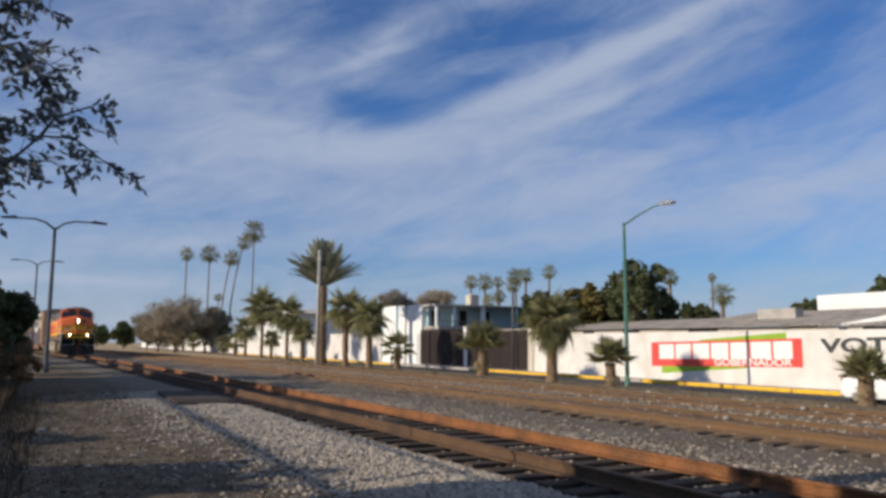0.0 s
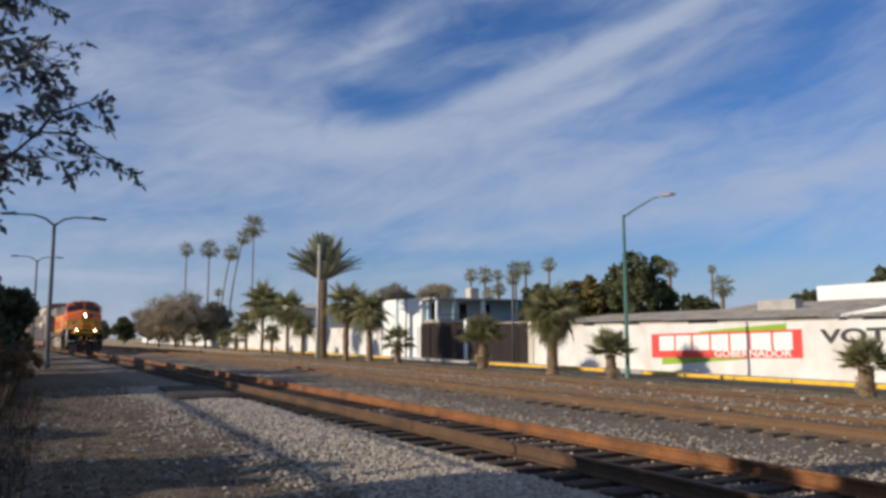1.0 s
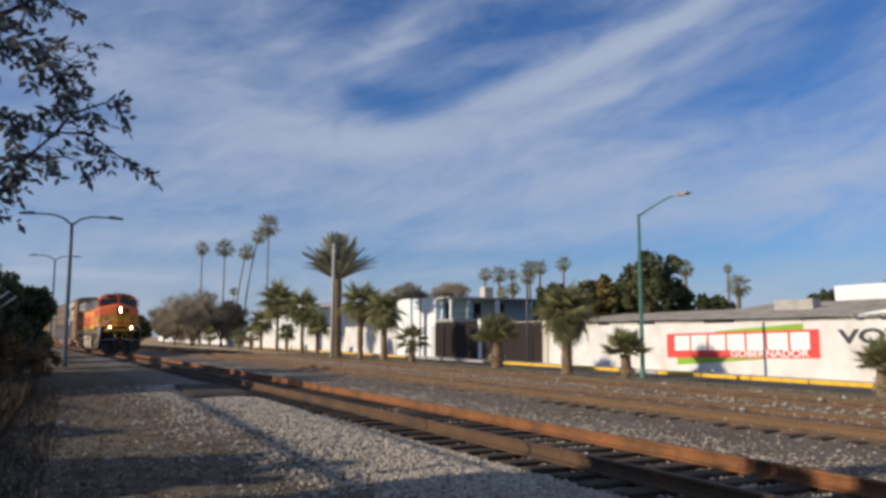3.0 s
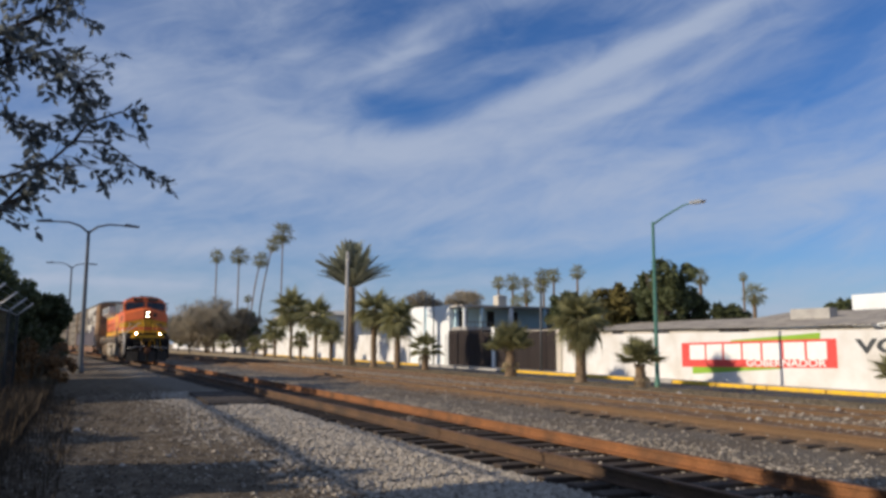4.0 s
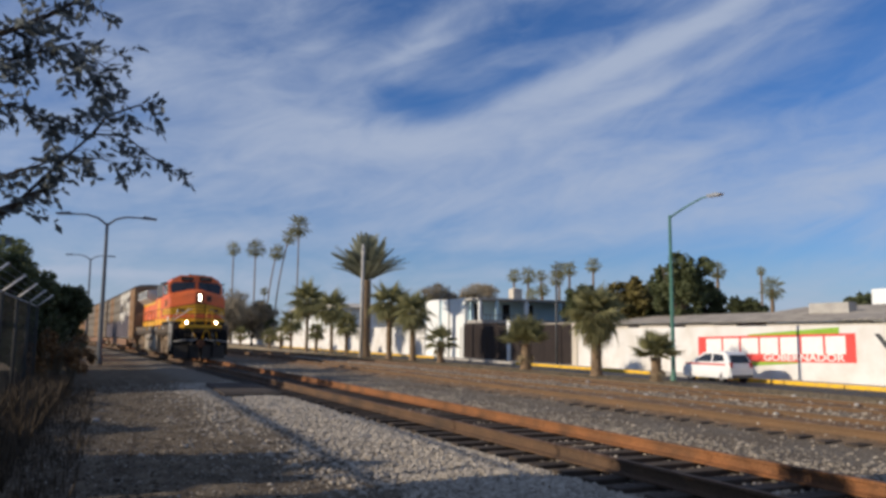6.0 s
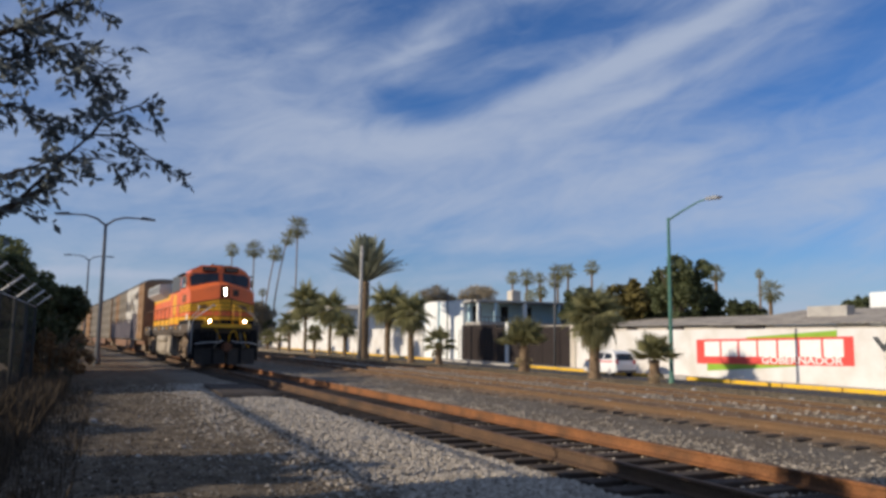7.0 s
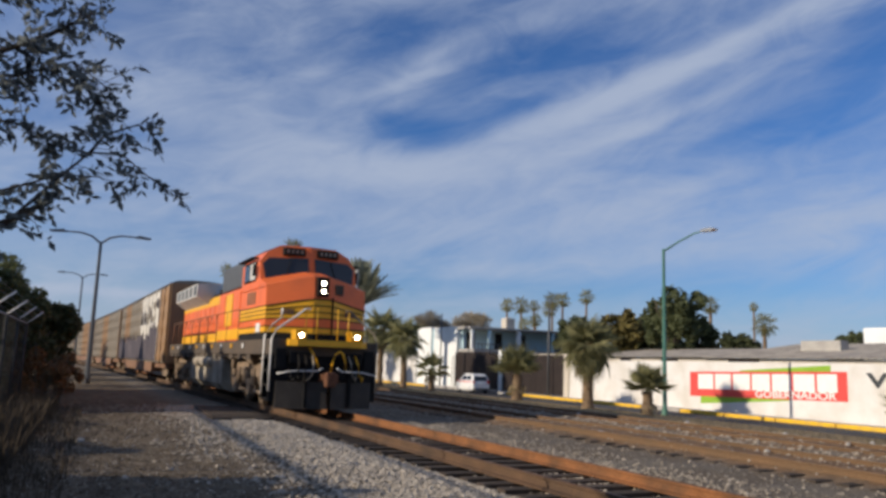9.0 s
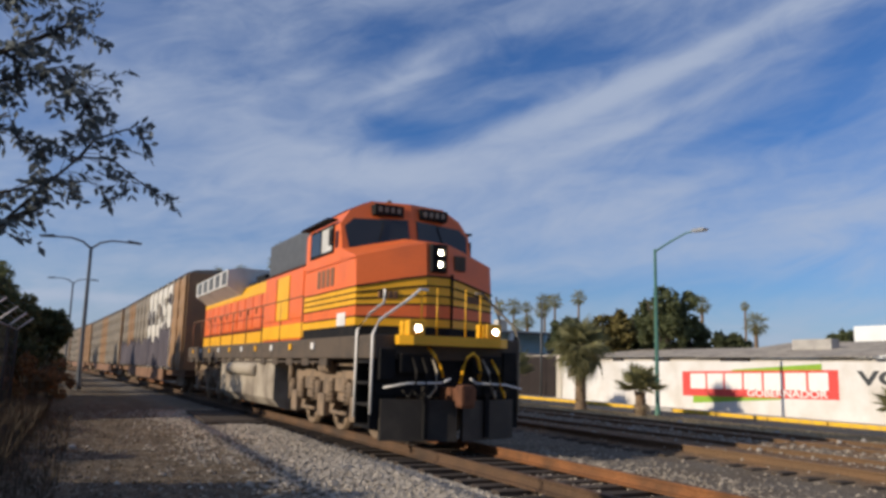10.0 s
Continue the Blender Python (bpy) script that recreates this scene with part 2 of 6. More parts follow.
M = dict(
    ground=ground_mat(),
    asphalt=mat("asphalt", (0.055, 0.055, 0.06), 0.9, var=0.3, scale=1.5, fine=90),
    kerb=mat("kerb_paint", (0.78, 0.47, 0.02), 0.7, var=0.2, scale=2, second=(0.5, 0.33, 0.08)),
    concrete=mat("concrete", (0.40, 0.38, 0.35), 0.9, var=0.25, scale=2),
    wall=mat("whitewash", (0.69, 0.675, 0.65), 0.9, var=0.16, scale=0.7, fine=22, second=(0.55, 0.51, 0.45)),
    red=mat("red_paint", (0.66, 0.075, 0.065), 0.8, var=0.15, scale=2, second=(0.60, 0.07, 0.06)),
    green=mat("green_paint", (0.25, 0.42, 0.04), 0.8, var=0.15, scale=2),
    letter=mat("white_paint", (0.82, 0.80, 0.77), 0.8, var=0.1, scale=3),
    black=mat("black_paint", (0.05, 0.055, 0.06), 0.75, var=0.3, scale=3),
    rust=mat("rusty_rail", (0.245, 0.102, 0.038), 0.8, 0.1, var=0.5, scale=1.6, fine=40, second=(0.095, 0.05, 0.026)),
    railtop=mat("rail_head", (0.17, 0.085, 0.04), 0.7, 0.2, var=0.4, scale=2),
    dullrust=mat("dull_brown_rail", (0.13, 0.075, 0.042), 0.85, 0.1, var=0.5, scale=1.1, fine=40, second=(0.06, 0.042, 0.03)),
    brownrail=mat("dirt_brown_rail", (0.165, 0.098, 0.052), 0.9, 0.05, var=0.45, scale=0.9, fine=40, second=(0.13, 0.085, 0.05)),
    tie=mat("tie_wood", (0.060, 0.045, 0.034), 0.95, var=0.4, scale=4, bump=0.6, island=True),
    stone=mat("ballast_stone", (0.46, 0.405, 0.335), 0.95, var=0.45, scale=9, island=True, spec=0.15),
    palestone=mat("pale_stone", (0.45, 0.39, 0.315), 0.95, var=0.3, scale=9, island=True, spec=0.15),
    trunk=mat("palm_trunk", (0.23, 0.16, 0.10), 0.95, var=0.4, scale=5, bump=0.8, fine=25),
    frond=mat("palm_frond", (0.290, 0.280, 0.135), 0.65, var=0.3, scale=3, island=True, through_light=0.4),
    dead=mat("dead_frond", (0.38, 0.31, 0.19), 0.9, var=0.3, scale=3, island=True),
    greyfrond=mat("date_palm_frond", (0.29, 0.30, 0.215), 0.7, var=0.3, scale=3, island=True, through_light=0.4),
    bark=mat("bark", (0.10, 0.078, 0.06), 0.95, var=0.4, scale=7, bump=0.7, fine=30),
    leaf=mat("tree_leaf", (0.130, 0.150, 0.068), 0.65, var=0.35, scale=4, island=True, through_light=0.45),
    # leaf colour paled and greyed to paint in the haze on the near boughs
    darkleaf=mat("haze_pale_leaf", (0.22, 0.245, 0.245), 0.7, var=0.35, scale=4, island=True, spec=0.25, through_light=0.5),
    leafy=mat("yellowing_leaf", (0.16, 0.13, 0.035), 0.7, var=0.35, scale=4, island=True),
    # weed brown darkened for the shade at the fence; leaf litter shares it
    weed=mat("shade_toned_weeds", (0.075, 0.055, 0.036), 0.95, var=0.35, scale=4, island=True),
    dry=mat("dry_brush", (0.27, 0.15, 0.065), 0.95, var=0.35, scale=4, island=True),
    twig=mat("grey_twigs", (0.29, 0.245, 0.175), 0.95, var=0.3, scale=4, island=True),
    lampgreen=mat("green_lamp_paint", (0.08, 0.19, 0.145), 0.5, 0.1, var=0.2, scale=3),
    steel=mat("galvanised_steel", (0.33, 0.34, 0.35), 0.5, 0.6, var=0.2, scale=5),
    darksteel=mat("dark_steel", (0.12, 0.125, 0.13), 0.55, 0.4, var=0.25, scale=5),
    # weathered wire, its colour taken darker for the shade over the fence
    wire=mat("shade_dark_weathered_wire", (0.05, 0.05, 0.048), 0.8, 0.3, var=0.2, scale=5),
    pole=mat("pole_concrete", (0.42, 0.40, 0.37), 0.9, var=0.2, scale=3),
    orange=mat("orange_paint", (0.80, 0.160, 0.036), 0.5, var=0.16, scale=1.1, second=(0.64, 0.135, 0.038), coat=0.12),
    yellow=mat("yellow_paint", (0.83, 0.42, 0.015), 0.5, var=0.14, scale=1.6, coat=0.1),
    locoblack=mat("sooty_black_paint", (0.008, 0.008, 0.009), 0.75, var=0.4, scale=3, second=(0.022, 0.019, 0.016), spec=0.2),
    plow=mat("worn_black_plow", (0.030, 0.026, 0.023), 0.6, 0.1, var=0.4, scale=2.5, second=(0.055, 0.047, 0.04)),
    ironrust=mat("rusty_coupler", (0.16, 0.065, 0.032), 0.8, 0.1, var=0.4, scale=6),
    truck=mat("dusty_truck_frame", (0.25, 0.18, 0.12), 0.9, var=0.4, scale=3, second=(0.13, 0.10, 0.075)),
    sill=mat("dark_sill_paint", (0.10, 0.075, 0.055), 0.85, var=0.4, scale=3, second=(0.06, 0.05, 0.042)),
    tank=mat("dusty_tank", (0.38, 0.33, 0.26), 0.85, var=0.35, scale=1.2, second=(0.13, 0.10, 0.075)),
    rail_white=mat("handrail_paint", (0.75, 0.73, 0.70), 0.5, var=0.15, scale=5),
    silver=mat("silver_roof_gear", (0.62, 0.61, 0.58), 0.6, 0.2, var=0.2, scale=2),
    window=glass_mat("dark_glass", (0.02, 0.024, 0.03)),
    lamp_on=mat("lit_lamp", (1.0, 0.9, 0.7), 0.4, emit=30.0),
    lamp_dim=mat("lit_ditch_lamp", (1.0, 0.9, 0.7), 0.4, emit=30.0),
    rack_tan=mat("tan_rack_panel", (0.32, 0.19, 0.095), 0.7, 0.1, var=0.3, scale=1.2, second=(0.25, 0.16, 0.095)),
    rack_grey=mat("galvanised_rack_panel", (0.27, 0.23, 0.18), 0.65, 0.2, var=0.25, scale=1.2),
    rack_white=mat("white_rack_panel", (0.62, 0.59, 0.53), 0.7, var=0.25, scale=1.2),
    sprayed=mat("sprayed_paint", (0.060, 0.050, 0.062), 0.75, var=0.4, scale=0.9, second=(0.10, 0.085, 0.095)),
    rack_brown=mat("brown_rack_paint", (0.22, 0.12, 0.07), 0.75, var=0.3, scale=1.5),
    carwhite=mat("white_car_paint", (0.80, 0.80, 0.79), 0.25, var=0.04, scale=2, bump=0.0, coat=0.6),
    carred=mat("red_car_stripe", (0.60, 0.03, 0.03), 0.3, var=0.05, scale=2, bump=0.0),
    tyre=mat("tyre_rubber", (0.025, 0.025, 0.026), 0.9, var=0.3, scale=10),
    hub=mat("wheel_trim", (0.55, 0.55, 0.56), 0.35, 0.7, var=0.1, scale=5),
    taillight=mat("red_lens", (0.45, 0.02, 0.02), 0.2, var=0.05, scale=5),
    housewhite=mat("house_plaster", (0.76, 0.78, 0.77), 0.85, var=0.1, scale=1, fine=25),
    houseblue=mat("pale_blue_plaster", (0.52, 0.70, 0.77), 0.85, var=0.1, scale=1, fine=25),
    housedark=mat("dark_gate_metal", (0.030, 0.021, 0.019), 0.7, 0.1, var=0.3, scale=2),
    roofing=mat("weathered_sheet_roof", (0.46, 0.40, 0.32), 0.85, var=0.3, scale=1.2, second=(0.22, 0.19, 0.165)),
    beige=mat("beige_plaster", (0.55, 0.50, 0.42), 0.85, var=0.15, scale=1),
)

# ---- building helpers ----


def box(bm, x0, x1, y0, y1, z0, z1, m=0, bevel=0.0):
    vs = [bm.verts.new((x, y, z)) for z in (z0, z1) for y in (y0, y1) for x in (x0, x1)]
    fs = [bm.faces.new([vs[i] for i in f]) for f in ((0, 2, 3, 1), (4, 5, 7, 6), (0, 1, 5, 4), (2, 6, 7, 3), (0, 4, 6, 2), (1, 3, 7, 5))]
    for f in fs:
        f.material_index = m
    if bevel:
        es = list({e for f in fs for e in f.edges})
        r = bmesh.ops.bevel(bm, geom=es, offset=bevel, segments=2, profile=0.6, affect="EDGES")
        for f in r["faces"]:
            f.material_index = m
    return vs


def tube(bm, pts, radii, sides=8, m=0, caps=True):
    """A round bar through points, with a radius at each."""
    pts = [Vector(p) for p in pts]
    if isinstance(radii, (int, float)):
        radii = [radii] * len(pts)
    rings = []
    for i, p in enumerate(pts):
        d = (pts[min(i + 1, len(pts) - 1)] - pts[max(i - 1, 0)]).normalized()
        a = d.orthogonal().normalized() if abs(d.z) > 0.9 else d.cross(Vector((0, 0, 1))).normalized()
        if abs(d.z) > 0.9:
            a = (Vector((1, 0, 0)) - d * d.x).normalized()
        b = d.cross(a)
        rings.append([bm.verts.new(p + (a * math.cos(k * math.tau / sides) + b * math.sin(k * math.tau / sides)) * radii[i]) for k in range(sides)])
    for r, s in zip(rings, rings[1:]):
        for k in range(sides):
            f = bm.faces.new((r[k], r[(k + 1) % sides], s[(k + 1) % sides], s[k]))
            f.material_index, f.smooth = m, True
    if caps and sides > 2:
        bm.faces.new(rings[0][::-1]).material_index = m
        bm.faces.new(rings[-1]).material_index = m


def prism(bm, outline, axis, lo, hi, m=0):
    """A solid from an outline of (a, b) pairs, pushed along an axis; the pairs are the other two axes in order."""
    def at(a, b, c):
        return {"x": (c, a, b), "y": (a, c, b), "z": (a, b, c)}[axis]
    A = [bm.verts.new(at(a, b, lo)) for a, b in outline]
    B = [bm.verts.new(at(a, b, hi)) for a, b in outline]
    n = len(A)
    fs = [bm.faces.new(A), bm.faces.new(B[::-1])] + [bm.faces.new((A[i], B[i], B[(i + 1) % n], A[(i + 1) % n])) for i in range(n)]
    for f in fs:
        f.material_index = m
    return fs


def mesh_of(bm, name, mats):
    me = bpy.data.meshes.new(name)
    bmesh.ops.recalc_face_normals(bm, faces=bm.faces)
    bm.to_mesh(me)
    bm.free()
    for k in (mats if isinstance(mats, (list, tuple)) else [mats]):
        me.materials.append(M[k])
    return me


def part(name, bm, mats, parent=None, label="", at=None):
    ob = new(name, mesh_of(bm, name, mats))
    if parent is not None:
        ob.parent = parent
    if at is not None:
        ob.matrix_basis = at
    return tagged(ob, label)


def thing(name, m, label, category, group="", kind=""):
    ob = new(name)
    ob.empty_display_size = 0.2
    ob.matrix_basis = m
    return tagged(ob, label, category, group, kind)


def raw(name, verts, faces, mats, parent=None, idx=None, smooth=False):
    me = bpy.data.meshes.new(name)
    me.from_pydata(verts, [], faces)
    for k in (mats if isinstance(mats, (list, tuple)) else [mats]):
        me.materials.append(M[k])
    if idx is not None:
        me.polygons.foreach_set("material_index", idx)
    if smooth:
        me.polygons.foreach_set("use_smooth", [True] * len(me.polygons))
    me.update()
    ob = new(name, me)
    if parent is not None:
        ob.parent = parent
    return ob


# ---- the lie of the land ----
STREET_Z, KERB_X, WALL_X = -0.50, 27.0, 28.6


def track_x(y):
    y = max(y, -20.0)
    return 6.5 - 0.025 * y - (0.0003 * y * y if y > 0 else 0)


def bend(y):
    return (0.008 * y + 0.0003 * y * y) if y > 0 else 0.008 * y


# the banked dirt that half buries the two far tracks: offsets from the first track, heights
RIDGES = ((3.7, 4.55, -0.23, -0.20), (4.55, 4.75, -0.20, -0.13), (4.75, 5.4, -0.13, -0.06), (5.4, 6.5, -0.06, -0.09), (6.5, 6.9, -0.09, -0.17), (6.9, 7.35, -0.17, -0.17), (7.35, 7.8, -0.17, -0.07), (7.8, 9.9, -0.07, -0.08))


def ground_z(x, y):
    """Height of the ground: dirt road, ballast shoulders, track beds, verge and street."""
    o = x - track_x(y) if y < 220 else x
    z = -0.26
    if -3.0 < o < 9.9:
        z = -0.26 + 0.05 * min(1, (o + 3.0) / 1.2)
    if -1.7 < o < 1.7:
        z -= 0.03
    for o0, o1, z0, z1 in RIDGES:
        if o0 <= o < o1:
            z = z0 + (z1 - z0) * (o - o0) / (o1 - o0)
    if o >= 9.9:
        z = -0.08 - 0.29 * min(1, (o - 9.9) / 6)
    if x > 22.2:
        z = -0.37 - 0.2 * min(1, (x - 22.2) / 0.5)
    if x > 27.05:
        z = -0.42
    n = noise.noise(Vector((x * 0.7, y * 0.5, 0))) * 0.035 + noise.noise(Vector((x * 2.3, y * 2.1, 5))) * 0.018
    return z + (n if x < 22.0 else 0)


def build_ground():
    xs = sorted({*np.round(np.arange(-16, 24, 0.2), 3), *np.round(np.arange(24, 60, 2.0), 3), -3000, -1000, -300, -120, -60, -40, -30, -22, 22.2, 22.7, 27.05, 27.1, 70, 90, 150, 300, 1000, 3000})
    ys = sorted({*np.round(np.arange(-8, 30, 0.25), 3), *np.round(np.arange(30, 80, 1.0), 3), *np.round(np.arange(80, 200, 5.0), 3), -3000, -500, -100, -50, -25, -15, 250, 400, 800, 1500, 3000})
    verts = [(x, y, ground_z(x, y) if -200 < y < 300 and abs(x) < 200 else -0.4) for y in ys for x in xs]
    n = len(xs)
    faces = [(j * n + i, j * n + i + 1, (j + 1) * n + i + 1, (j + 1) * n + i) for j in range(len(ys) - 1) for i in range(n - 1)]
    tagged(raw("ground", verts, faces, "ground", smooth=True), "dirt, pale gravel and rusty ballast around the railway tracks", "ground", kind="structure")
    bm = bmesh.new()
    for a, b in zip(range(-120, 300, 20), range(-100, 320, 20)):
        vs = [bm.verts.new(p) for p in ((22.5, a, STREET_Z), (KERB_X + 0.02, a, STREET_Z), (KERB_X + 0.02, b, STREET_Z), (22.5, b, STREET_Z))]
        bm.faces.new(vs)
    tagged(part("road", bm, "asphalt"), "dark grey asphalt street beside the palm verge", "road", kind="structure")
    bm = bmesh.new()
    box(bm, KERB_X + 0.16, WALL_X + 3, -60, 300, -0.7, -0.37)
    tagged(part("pavement", bm, "concrete"), "worn concrete pavement along the white wall", "pavement", kind="structure")
    kerb = thing("kerb", pose(0, 0, 0), "yellow-painted concrete kerb along the street", "kerb", kind="structure")
    bm = bmesh.new()
    box(bm, KERB_X, KERB_X + 0.16, 0, 2.94, -0.7, -0.34, bevel=0.02)
    me = mesh_of(bm, "kerb_stone", "kerb")
    bm = bmesh.new()
    box(bm, KERB_X, KERB_X + 0.16, 0, 2.94, -0.7, -0.34, bevel=0.02)
    me2 = mesh_of(bm, "bare_kerb_stone", "concrete")
    for k in range(50):
        y = -20 + 3 * k
        bare = 46 < y < 62 or 31 < y + 1.5 < 34
        ob = new("kerb_stone", me2 if bare else me)
        ob.parent, ob.location = kerb, (0, y, random.uniform(-0.01, 0.01))


# ---- railway tracks ----
RAIL = ((-0.075, -0.172), (0.075, -0.172), (0.075, -0.155), (0.012, -0.135), (0.010, -0.045), (0.037, -0.035), (0.037, -0.004), (0.028, 0.0), (-0.028, 0.0), (-0.037, -0.004), (-0.037, -0.035), (-0.010, -0.045), (-0.012, -0.135), (-0.075, -0.155))


def rail_mesh(fx, y0, y1, step):
    ys = list(np.arange(y0, y1 + step, step))
    verts, faces, idx = [], [], []
    n = len(RAIL)
    for y in ys:
        for a, z in RAIL:
            verts.append((fx(y) + a, y, z))
    for j in range(len(ys) - 1):
        for i in range(n):
            k = (i + 1) % n
            faces.append((j * n + i, j * n + k, (j + 1) * n + k, (j + 1) * n + i))
            idx.append(1 if i in (7,) else 0)
    return verts, faces, idx


def build_track(name, fx, label, y_near, y_far, tie_y0, tie_y1, keys=("brownrail", "brownrail")):
    tr = thing(name, pose(0, 0, 0), label, "railway track", "railway tracks", kind="structure")
    for s in (-0.753, 0.753):
        v, f, i = rail_mesh(lambda y: fx(y) + s, y_near, y_far, 2.0)
        raw("rail", v, f, [keys[s > 0], "railtop"], tr, i)
    bm = bmesh.new()
    box(bm, -1.3, 1.3, -0.115, 0.115, -0.36, -0.172, bevel=0.012)
    me = mesh_of(bm, "tie", "tie")
    y = tie_y0
    while y < tie_y1:
        ob = new("tie", me)
        ob.parent = tr
        ob.matrix_basis = pose(fx(y) + random.uniform(-0.05, 0.05), y, random.uniform(-0.02, 0.0), 0, 0, random.uniform(-1.5, 1.5))
        y += 0.54
    bm = bmesh.new()
    while y < y_far - 40:
        box(bm, fx(y) - 1.3, fx(y) + 1.3, y - 0.11, y + 0.11, -0.36, -0.172)
        y += 0.54
    if len(bm.verts):
        tagged(part("far_ties", bm, "tie", tr), kind="stuff")
    else:
        bm.free()


build_ground()
build_track("main_track", track_x, "rusty railway track on dark wooden ties in ballast", -24, 300, 1, 70, ("dullrust", "rust"))
build_track("middle_track", lambda y: 11.85 - bend(y), "rusty disused railway track half sunk in brown dirt", -24, 260, 2, 50)
build_track("far_track", lambda y: 15.15 - bend(y), "rusty railway track at the edge of the dry verge", -24, 260, 4, 50)

# ---- walls and the painted sign ----


def build_walls():
    def wall(name, y0, y1, top, label):
        bm = bmesh.new()
        box(bm, WALL_X, WALL_X + 0.2, y0, y1, -0.6, top, bevel=0.015)
        w = tagged(part(name, bm, "wall"), label, "wall", kind="structure")
        return w
    w = wall("wall_1", -30.0, 43.3, 2.06, "long whitewashed street wall with a painted sign")
    bm = bmesh.new()
    box(bm, WALL_X - 0.08, WALL_X + 0.3, 43.3, 43.9, -0.6, 2.33, bevel=0.02)
    part("gate_pillar", bm, "beige", w, "beige plastered end pillar")
    wall("wall_2", 70.25, 300.0, 2.45, "long whitewashed wall behind the row of palms")
    sign = thing("painted_sign", pose(WALL_X - 0.004, 0, 0), "red campaign sign with white lettering painted on the wall", "wall sign")

    def z_at(y):
        return (31.95 - y) * 0.0205
    def quad(bm, ya, yb, za0, za1, zb0, zb1, d):
        q = [bm.verts.new((-d, ya, za0)), bm.verts.new((-d, yb, zb0)), bm.verts.new((-d, yb, zb1)), bm.verts.new((-d, ya, za1))]
        b = [bm.verts.new((0.003, v.co.y, v.co.z)) for v in q]
        bm.faces.new(q)
        for i in range(4):
            bm.faces.new((q[i], b[i], b[(i + 1) % 4], q[(i + 1) % 4]))
    bm = bmesh.new()
    quad(bm, 28.5, 23.4, 1.58, 1.66, 1.70, 1.98, 0.001)
    part("green_stripe", bm, "green", sign, "green painted stripe")
    bm = bmesh.new()
    quad(bm, 31.2, 25.6, -0.06, 0.34, 0.36, 0.48, 0.001)
    part("green_stripe", bm, "green", sign, "green painted stripe")
    bm = bmesh.new()
    quad(bm, 31.95, 22.62, 0.29, 1.53, 0.29 + z_at(22.62), 1.53 + z_at(22.62), 0.004)
    part("red_panel", bm, "red", sign, "red painted panel")
    # seven plain bars where the name stands
    ys = [31.35, 30.15, 28.95, 27.75, 26.55, 25.35, 24.10, 22.98]
    for a, b in zip(ys, ys[1:]):
        bm = bmesh.new()
        quad(bm, a, b + 0.13, 0.66 + z_at(a), 1.42 + z_at(a), 0.66 + z_at(b), 1.42 + z_at(b), 0.008)
        part("white_bar", bm, "letter", sign)

    def words(text, y, z, width, height, key, tilt, bold):
        cu = bpy.data.curves.new("words", "FONT")
        cu.body, cu.size, cu.extrude, cu.offset = text, 1.0, 0.004, bold
        tmp = new("words", cu)
        dg = bpy.context.evaluated_depsgraph_get()
        me = bpy.data.meshes.new_from_object(tmp.evaluated_get(dg))
        bpy.data.objects.remove(tmp)
        co = np.array([v.co[:] for v in me.vertices])
        lo, hi = co.min(0), co.max(0)
        for v in me.vertices:
            a, b = (v.co.x - lo[0]) / (hi[0] - lo[0]) * width, (v.co.y - lo[1]) / (hi[1] - lo[1]) * height
            d = v.co.z
            v.co = (-0.011 - d, y - a, z + b + a * tilt)
        me.materials.clear()
        me.materials.append(M[key])
        ob = new("lettering", me)
        ob.parent = sign
        return ob
    words("GOBERNADOR", 27.55, 0.43, 4.4, 0.33, "letter", 0.0205, 0.016)
    words("VOTA", 21.75, 1.10, 4.0, 0.60, "black", 0.0205, 0.032)
    bm = bmesh.new()
    quad(bm, 20.6, 16.0, 0.55, 0.62, 0.75, 1.0, 0.001)
    part("green_stripe", bm, "green", sign, "green painted stripe")


build_walls()

# ---- houses behind the wall ----


def window(parent, x0, x1, y, z0, z1, frame_key="housewhite"):
    """A window in a wall facing -y."""
    bm = bmesh.new()
    t = 0.06
    for a in ((x0, x1, z0, z0 + t), (x0, x1, z1 - t, z1), (x0, x0 + t, z0, z1), (x1 - t, x1, z0, z1), ((x0 + x1) / 2 - 0.03, (x0 + x1) / 2 + 0.03, z0, z1)):
        box(bm, a[0], a[1], y - 0.05, y + 0.03, a[2], a[3])
    w = part("window", bm, frame_key, parent)
    bm = bmesh.new()
    box(bm, x0 + t, x1 - t, y - 0.015, y + 0.0, z0 + t, z1 - t)
    part("pane", bm, "window", w)


